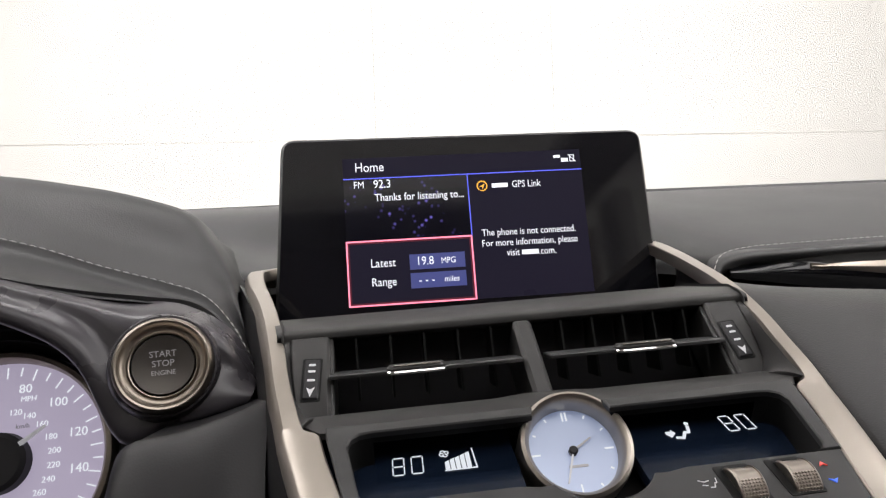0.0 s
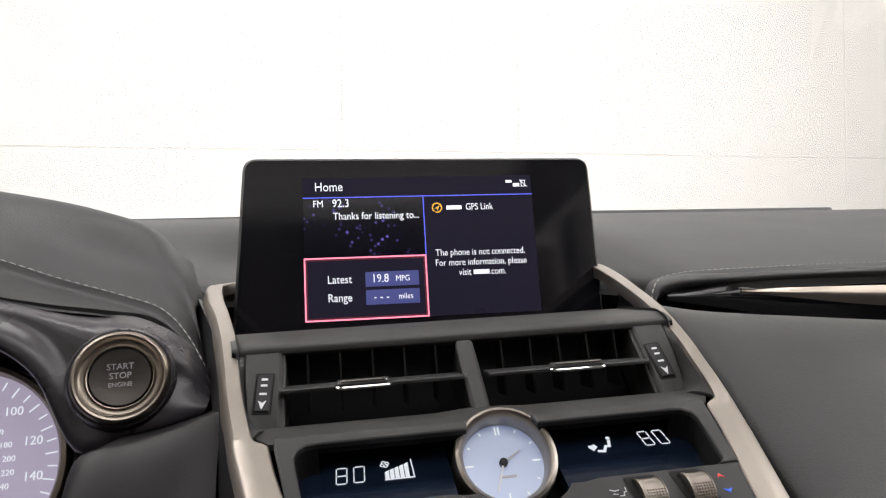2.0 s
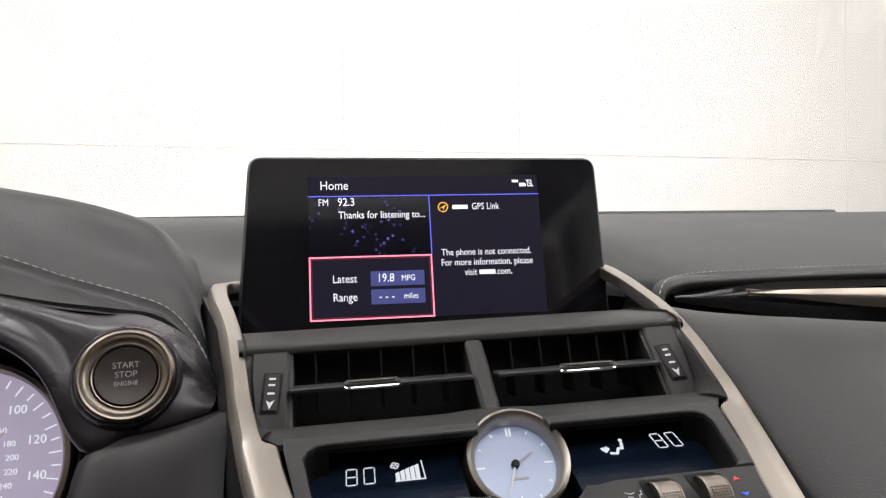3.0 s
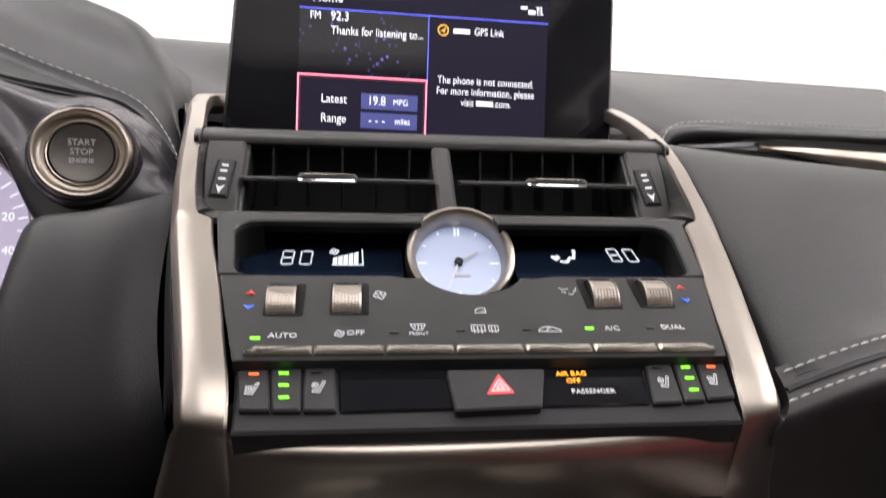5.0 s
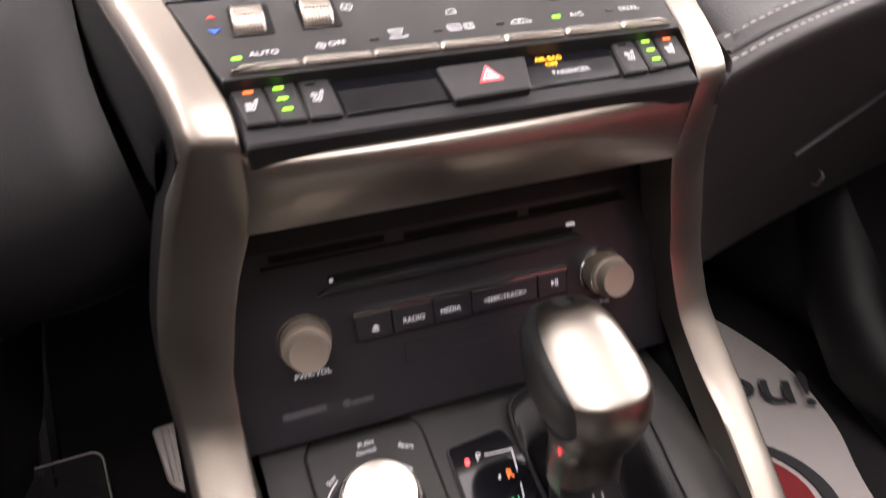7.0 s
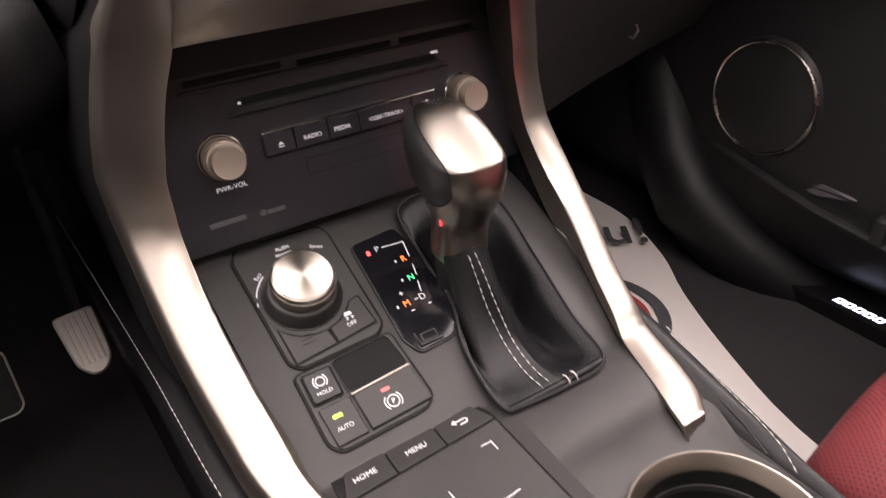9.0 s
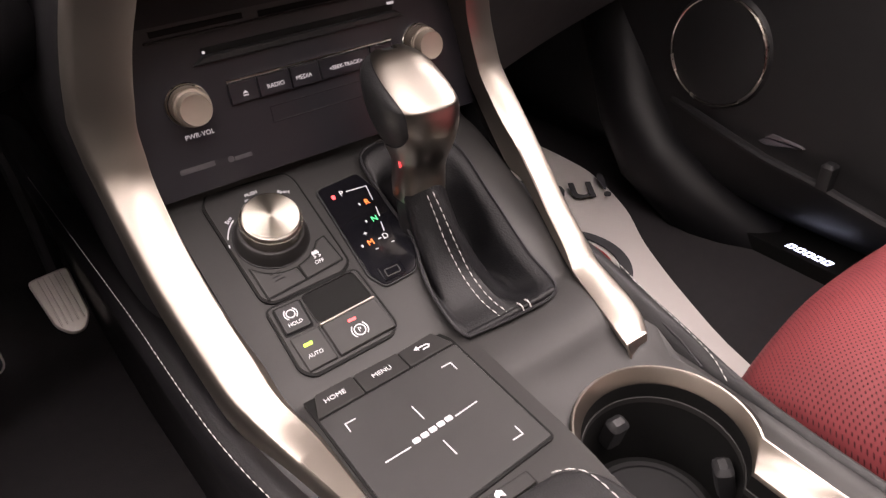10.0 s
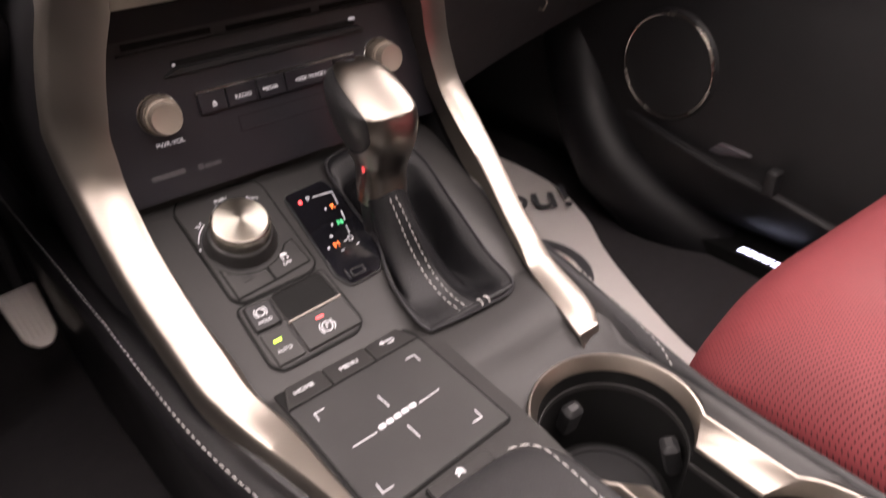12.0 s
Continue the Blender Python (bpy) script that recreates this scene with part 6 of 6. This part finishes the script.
def touchpad():
    t = thing("touchpad", (-0.042, 0.05, 0.31), "black touchpad with white corner marks and menu keys", "touchpad")
    poly = rounded([(-0.0850, 0.0385), (-0.0825, -0.0435), (0.0005, -0.0380), (0.0008, 0.0420)], 0.0012)
    part("surround", prism(rounded([(-0.0866, 0.0560), (-0.0840, -0.0450), (0.0020, -0.0394), (0.0023, 0.0480), (-0.0032, 0.0603), (-0.0830, 0.0568)], 0.003), -0.002, 0.0006, m=PAD), WELL, t)
    part("pad", prism(poly, -0.002, 0.0011, 0.0002, PAD), mat("charcoal touch surface", (0.030, 0.030, 0.030), 0.38, var=0.08, bump=0.06, bscale=2500), t)
    z = 0.0011
    c = 0.0058
    marks = []
    for x, y, sx, sy in ((-0.0755, 0.0290, 1, -1), (-0.0095, 0.0315, -1, -1), (-0.0098, -0.0290, -1, 1), (-0.0740, -0.0345, 1, 1)):
        marks.append([(x + sx * c, y), (x, y), (x, y + sy * c)])
    marks += [[(-0.0710, -0.0030), (-0.0570, -0.0028)], [(-0.0290, -0.0004), (-0.0150, 0.0008)], [(-0.0430, 0.0180), (-0.0424, 0.0080)], [(-0.0424, -0.0090), (-0.0418, -0.0190)]]
    for i, mark in enumerate(marks):
        part("corner_mark" if i < 4 else "cross_line", strokes([mark], 0.0006, PAD, z), PRINT, t)
    part("maker_bar", join(*[prism(rrect(0.0040, 0.0030, 0.0008, -0.0526 + 0.0050 * k, -0.0012 + 0.0004 * k), z, z + 0.0003, m=PAD) for k in range(5)]), PRINT, t, "grey maker's mark as plain bars")
    xs = (-0.0855, -0.0572, -0.0288, 0.0010)
    for i, (s, x0, x1) in enumerate((("HOME", xs[0], xs[1]), ("MENU", xs[1], xs[2]), ("", xs[2], xs[3]))):
        tl = (x0 + (0.006 if i == 0 else 0.0004), 0.0555)
        tr = (x1 - (0.006 if i == 2 else 0.0004), 0.0575 if i == 2 else 0.056)
        k = part("menu_key", prism(rounded([(x0 + 0.0004, 0.0395 + 0.0012 * i), (x1 - 0.0004, 0.0405 + 0.0012 * i), tr, tl], 0.001, 2), -0.001, 0.0018, 0.0003, PAD), MATTE, t)
        if s:
            write(s, 0.0044, PAD @ pose((x0 + x1) / 2, 0.0480, 0.0022, 0, 0, 1), PRINT, k)
    part("back_arrow", join(strokes([[(-0.0185, 0.0512), (-0.0125, 0.0512), (-0.0112, 0.0500), (-0.0125, 0.0486), (-0.0160, 0.0486)]], 0.0008, PAD, 0.0020), prism([(-0.0205, 0.0512), (-0.0180, 0.0530), (-0.0180, 0.0494)], 0.0020, 0.0023, m=PAD)), PRINT, t, "", True)
    b = part("release_key", prism(rrect(0.0350, 0.0072, 0.001, -0.0402, -0.0500), -0.001, 0.0024, 0.0003, PAD), MATTE, t)
    part("key_gap", prism(rrect(0.0370, 0.0092, 0.0012, -0.0402, -0.0500), -0.001, 0.0008, m=PAD), WELL, t)
    part("chevron", join(*[prism([(-0.0424, -0.0542 + q), (-0.0402, -0.0526 + q), (-0.0380, -0.0542 + q), (-0.0380, -0.0528 + q), (-0.0402, -0.0512 + q), (-0.0424, -0.0528 + q)], 0.0026, 0.0029, m=PAD) for q in (0.003, 0.0048)]), PRINT, b, "", True)

    a = thing("armrest", (-0.04, -0.1, 0.31), "black leather wrist rest with white stitching", "armrest")
    rows = []
    for y, z, xl, xr in ((-0.0100, 0.3070, -0.0800, -0.016), (-0.0105, 0.3150, -0.0805, -0.013), (-0.0150, 0.3215, -0.0815, -0.009), (-0.030, 0.3260, -0.0830, -0.0015), (-0.060, 0.330, -0.0840, -0.0010), (-0.12, 0.334, -0.085, -0.003), (-0.25, 0.336, -0.085, -0.004)):
        rows.append([(xl, y, 0.300), (xl, y, z - 0.008), (xl + 0.006, y, z - 0.001), (xl * 0.6 + xr * 0.4, y, z + 0.0015), (xr - 0.008, y, z - 0.001), (xr - 0.001, y, z - 0.007), (xr, y, z - 0.018), (xr, y, 0.295)])
    part("cushion", sheet([r[::-1] for r in rows], 5, 4, 0.004), LEATHER, a)
    part("stitching", stitches([(-0.0790, -0.0165, 0.3222), (-0.0768, -0.0210, 0.3240), (-0.0752, -0.0280, 0.3258), (-0.0738, -0.040, 0.3282), (-0.0735, -0.09, 0.3330), (-0.0735, -0.15, 0.3355)], 0.0046), THREAD, a, "white thread")
    part("stitching", stitches([(-0.0200, -0.0125, 0.3210), (-0.0125, -0.0165, 0.3222), (-0.0085, -0.0240, 0.3236), (-0.0095, -0.0390, 0.3266), (-0.0120, -0.06, 0.3298), (-0.0145, -0.080, 0.3318), (-0.0165, -0.14, 0.3338)], 0.0046), THREAD, a, "white thread")


def cup_holders():
    t = thing("cup_holders", (0.062, -0.07, 0.2), "twin black cup holders in a champagne metal rim", "cup holder")
    # outline of the opening: two bores joined by a narrower passage
    c1, c2 = (0.0555, -0.0155), (0.0555, -0.1285)
    rim = arc(*c1, 0.0475, -41.8, 221.8, 40) + arc(*c2, 0.0475, 138.2, 401.8, 40)
    inner = arc(*c1, 0.0418, -64, 244, 40) + arc(*c2, 0.0418, 116, 424, 40)
    loops = [[(x, y, 0.280) for x, y in rim], [(x, y, 0.2936) for x, y in rim], [(x, y, 0.2950) for x, y in inset(rim, 0.0009)], [(x, y, 0.2951) for x, y in inset(rim, 0.0020)], [(x, y, 0.2940) for x, y in inset(rim, 0.0028)], [(x, y, 0.2880) for x, y in inset(inner, -0.0006)], [(x, y, 0.2868) for x, y in inner], [(x, y, 0.2858) for x, y in inset(inner, 0.0003)]]
    part("rim", skin(loops, False, False), SILVER, t)
    b = skin([[(x, y, 0.2862) for x, y in inset(inner, 0.0002)], [(x, y, 0.277) for x, y in inset(inner, 0.0008)], [(x, y, 0.225) for x, y in inset(inner, 0.0030)]], False, True)
    part("well", b, WELL, t, "black rubber-lined well")
    part("ring_edge", hoop(inset(inner, 0.0006), inset(inner, 0.0015), 0.272, 0.2762, 0.0003), MATTE, t)
    for c in (c1, c2):
        part("base_ring", lathe([(0.034, 0.225), (0.034, 0.2275), (0.031, 0.2275), (0.0305, 0.2262), (0.0005, 0.2262)], 40, pose(c[0], c[1], 0)), SOFT, t)
    for c, a in ((c1, 85), (c1, -40), (c2, 48), (c2, 200)):
        b = box(-0.0062, 0.0062, -0.001, 0.009, -0.012, 0.009, 0.003)
        bmesh.ops.transform(b, matrix=pose(c[0], c[1], 0.262, 0, 0, a - 90) @ pose(0, 0.0295, 0, 14, 0, 0), verts=b.verts)
        part("grip_tab", b, SOFT, t, "black spring tab")
    # deck round the rim
    ring = []
    for x, y in rim:
        dx, dy = x - 0.06, y + 0.072
        q = max(abs(dx) / (0.0490 if dx > 0 else 0.056), abs(dy) / (0.122 if dy > 0 else 0.19))
        ring.append((0.06 + dx / q, -0.072 + dy / q))
    loops = [[(x, y, 0.2905) for x, y in rim], [(x * 0.6 + u * 0.4, y * 0.6 + v * 0.4, 0.2930) for (x, y), (u, v) in zip(rim, ring)], [(x, y, 0.2990 if y > 0.035 else (0.300 if x < 0.01 else 0.2905)) for x, y in ring]]
    for y1, z1 in ((0.0535, 0.3025), (0.060, 0.3050), (0.067, 0.3068), (0.075, 0.3078), (0.083, 0.3082), (0.0905, 0.3083)):
        loops.append([(x, y1 if y > 0.0465 else y, z1 if y > 0.0465 else 0.27) for x, y in ring])
    part("deck", skin(loops, False, False), MATTE, t)


touchpad()
cup_holders()


# ---- passenger side ----
def passenger_seat():
    t = thing("passenger_seat", (0.38, -0.3, 0.0), "red perforated leather passenger seat cushion", "car seat")
    rows = []
    for y, z, xi in ((0.010, 0.10, 0.150), (0.022, 0.20, 0.146), (0.018, 0.255, 0.143), (0.004, 0.292, 0.141), (-0.03, 0.316, 0.140), (-0.10, 0.322, 0.140), (-0.25, 0.318, 0.140), (-0.60, 0.300, 0.140)):
        xo = 0.60
        k = max(0.0, min(1, (z - 0.2) / 0.12))
        rows.append([(xi, y - 0.02, z * 0.45), (xi - 0.002, y - 0.012, z - 0.058 * k - 0.01), (xi + 0.012, y - 0.008, z - 0.028 * k), (xi + 0.040, y - 0.004, z - 0.006 * k), (xi + 0.09, y, z + 0.006 * k), (xi + 0.18, y, z + 0.004 * k), (0.42, y, z), (xo - 0.08, y, z + 0.010 * k), (xo - 0.02, y - 0.01, z - 0.012 * k), (xo, y - 0.02, z * 0.5)])
    rows = [[(x, y - 0.005, z) for x, y, z in r] for r in rows]
    part("cushion", sheet(rows, 6, 5, 0.02), RED, t)
    part("base", box(0.17, 0.58, -0.6, -0.02, 0.0, 0.10), DARK, t)


def floor_mat():
    t = thing("paper_floor_mat", (0.4, 0.4, 0.01), "off-white paper floor mat printed with dark letters", "floor mat")
    rows = []
    for y, x0, x1, z in ((0.72, 0.24, 0.53, 0.060), (0.66, 0.22, 0.560, 0.048), (0.60, 0.20, 0.580, 0.036), (0.53, 0.19, 0.582, 0.030), (0.43, 0.18, 0.548, 0.027), (0.35, 0.18, 0.500, 0.026), (0.24, 0.18, 0.448, 0.026), (0.12, 0.18, 0.405, 0.025), (-0.05, 0.18, 0.38, 0.025)):
        rows.append([(x0 + (x1 - x0) * k, y - 0.02 * math.sin(3 * k), z + 0.004 * math.sin(9 * k + 5 * y)) for k in (0, 0.2, 0.4, 0.6, 0.8, 1.0)])
    part("sheet", sheet([r[::-1] for r in rows], 4, 4, 0.001), PAPER, t)
    write("You!", 0.094, pose(0.487, 0.520, 0.0392, 3, 0, -32), INK, t, thick=0.0012)
    m = pose(0.362, 0.372, 0.0300, 0, 0, 0)
    part("printed_ring", hoop(circle(0, 0, 0.094, 48), circle(0, 0, 0.078, 48), 0.0, 0.0012, m=m), INK, t, "dark grey printed ring", True)
    part("printed_disc", prism(circle(0, 0, 0.070, 48), 0.0, 0.0012, m=m), mat("red mat print", (0.30, 0.03, 0.035), 0.7, var=0.1), t, "red printed disc", True)
    c = tube([(0.155, 0.30, 0.20), (0.175, 0.24, 0.17), (0.185, 0.17, 0.12), (0.18, 0.10, 0.05)], 0.02, 12)
    tagged(part("floor_duct", c, SOFT), "black plastic duct beside the console", "duct")


def car_door():
    t = thing("passenger_door", (0.65, 0.1, 0.0), "black passenger door panel with ringed speaker", "car door")
    rows = []
    for y, dx in ((0.95, 0.03), (0.70, 0.0), (0.45, -0.012), (0.28, -0.012), (0.1, 0.0), (-0.3, 0.0), (-0.8, 0.02)):
        rows.append([(0.716, y, -0.02), (0.704, y, 0.016), (0.690 + dx, y, 0.034), (0.645 + dx, y, 0.08), (0.625 + dx, y, 0.17), (0.622 + dx, y, 0.30), (0.625 + dx, y, 0.40), (0.60 + dx, y, 0.44), (0.60 + dx, y, 0.50), (0.66 + dx, y, 0.56), (0.70 + dx, y, 0.72)])
    part("panel", sheet(rows, 4, 4, 0.02, out=(-1, 0, 0)), SOFT, t)
    m = pose(0.604, 0.358, 0.268) @ Matrix.Scale(0.955, 4) @ Matrix(((0, 0, -1, 0), (1, 0, 0, 0), (0, 1, 0, 0), (0, 0, 0, 1)))
    sp = part("speaker", lathe([(0.085, -0.03), (0.080, -0.008), (0.0745, -0.002)], 64, m, False, False), SOFT, t)
    part("speaker_ring", lathe([(0.0745, -0.004), (0.0742, 0.001), (0.0725, 0.0022), (0.0708, 0.001), (0.0705, -0.004)], 72, m, False, False), STEEL, sp, "thin bright metal ring")
    part("speaker_grille", lathe([(0.0708, -0.006), (0.0708, -0.001), (0.05, 0.002), (0.0005, 0.003)], 64, m), mat("speaker mesh", (0.010, 0.010, 0.011), 0.6, var=0.3, bump=1.0, bscale=1400, kind="cells"), sp)
    part("pocket_ridge", tube([(0.615, 0.42, 0.185), (0.605, 0.36, 0.176), (0.600, 0.301, 0.165), (0.600, 0.261, 0.156), (0.600, 0.18, 0.146), (0.600, 0.109, 0.133), (0.60, -0.3, 0.09)], 0.006), SOFT, t)
    part("kick_panel", tube([(0.690, 0.64, 0.40), (0.640, 0.545, 0.24), (0.615, 0.485, 0.150), (0.612, 0.44, 0.090), (0.632, 0.375, 0.040), (0.680, 0.28, -0.020)], 0.055, 16), BOOT, t)
    part("lower_light", prism(rounded([(0.312, 0.176), (0.275, 0.190), (0.215, 0.178), (0.270, 0.164)], 0.010), 0, 0.003, 0.0025, pose(0.616, 0, 0) @ Matrix(((0, 0, -1, 0), (1, 0, 0, 0), (0, 1, 0, 0), (0, 0, 0, 1)))), mat("grey lens", (0.10, 0.093, 0.105), 0.3), t, "grey door lamp lens")
    part("bolt_cap", box(0.588, 0.606, 0.170, 0.186, 0.150, 0.182), SOFT, t)
    s = thing("sill_plate", (0.66, 0.2, 0.02), "door sill plate with glowing blue-white mark", "sill plate")
    b = prism(rounded([(0.630, -0.3), (0.70, -0.3), (0.70, 0.36), (0.630, 0.36)], 0.004), 0.0, 0.022, 0.001)
    part("plate", b, WELL, s)
    for k in range(5):
        y = 0.2235 - 0.0128 * k
        part("mark_bar", hoop([(0.640, y), (0.652, y - 0.003), (0.652, y - 0.0125), (0.640, y - 0.0095)], [(0.6425, y - 0.0025), (0.6495, y - 0.0045), (0.6495, y - 0.0100), (0.6425, y - 0.0080)], 0.0218, 0.0226), SILLGLOW, s, "glowing mark as plain shape", True)


def pedals():
    t = thing("accelerator_pedal", (-0.197, 0.56, 0.0), "ribbed bare metal accelerator pedal", "pedal")
    m = pose(-0.192, 0.55, 0.147, 50, 0, 8)
    part("pad", prism(rounded([(-0.020, 0.030), (-0.017, -0.026), (-0.006, -0.040), (0.008, -0.040), (0.018, -0.026), (0.021, 0.030)], 0.006), -0.004, 0.003, 0.002, m), PEDAL, t)
    part("ribs", join(*[prism(rrect(0.0022, 0.055, 0.001, x, 0.0), 0.0025, 0.0045, 0.0008, m) for x in (-0.011, -0.0055, 0.0, 0.0055, 0.011)]), PEDAL, t)
    part("arm", tube([(-0.186, 0.565, 0.155), (-0.186, 0.64, 0.20), (-0.19, 0.75, 0.30), (-0.19, 0.87, 0.34)], 0.009), DARK, t)

    t = thing("brake_pedal", (-0.31, 0.60, 0.0), "black ribbed rubber brake pedal with a metal edge", "pedal")
    m = pose(-0.315, 0.565, 0.118, 58, 0, 3)
    part("pad", prism(rrect(0.098, 0.070, 0.012), -0.006, 0.002, 0.002, m), SOFT, t)
    part("metal_edge", hoop(rrect(0.100, 0.072, 0.012), rrect(0.096, 0.068, 0.010), -0.001, 0.0032, 0.0006, m), PEDAL, t, "bare metal edge")
    for y in (-0.022, -0.011, 0.0, 0.011, 0.022):
        part("rib", strokes([[(-0.040 + 0.010 * k, y + (0.004 if k % 2 else -0.002)) for k in range(9)]], 0.0030, m, 0.0018, 0.0016), SOFT, t)
    part("arm", tube([(-0.315, 0.575, 0.125), (-0.315, 0.65, 0.22), (-0.315, 0.76, 0.32), (-0.315, 0.87, 0.36)], 0.010), DARK, t)


passenger_seat()
floor_mat()
car_door()
pedals()


def windscreen():
    rows = [[(x * k, 1.12 - 0.80 * f - 0.05 * abs(x), 0.745 + 0.385 * f) for x in (-0.98, -0.5, 0.0, 0.5, 0.98)] for f, k in ((0.0, 1.0), (0.33, 0.94), (0.66, 0.87), (1.0, 0.8))]
    g = bpy.data.materials.new("windscreen glass")
    g.use_nodes = True
    b = g.node_tree.nodes["Principled BSDF"]
    b.inputs["Transmission Weight"].default_value, b.inputs["Roughness"].default_value, b.inputs["IOR"].default_value = 1.0, 0.0, 1.45
    ob = part("window_1", sheet(rows, 4, 4, 0.004), g)
    ob.visible_shadow = False
    tagged(ob, "clear raked windscreen glass", "windscreen", kind="structure")


windscreen()
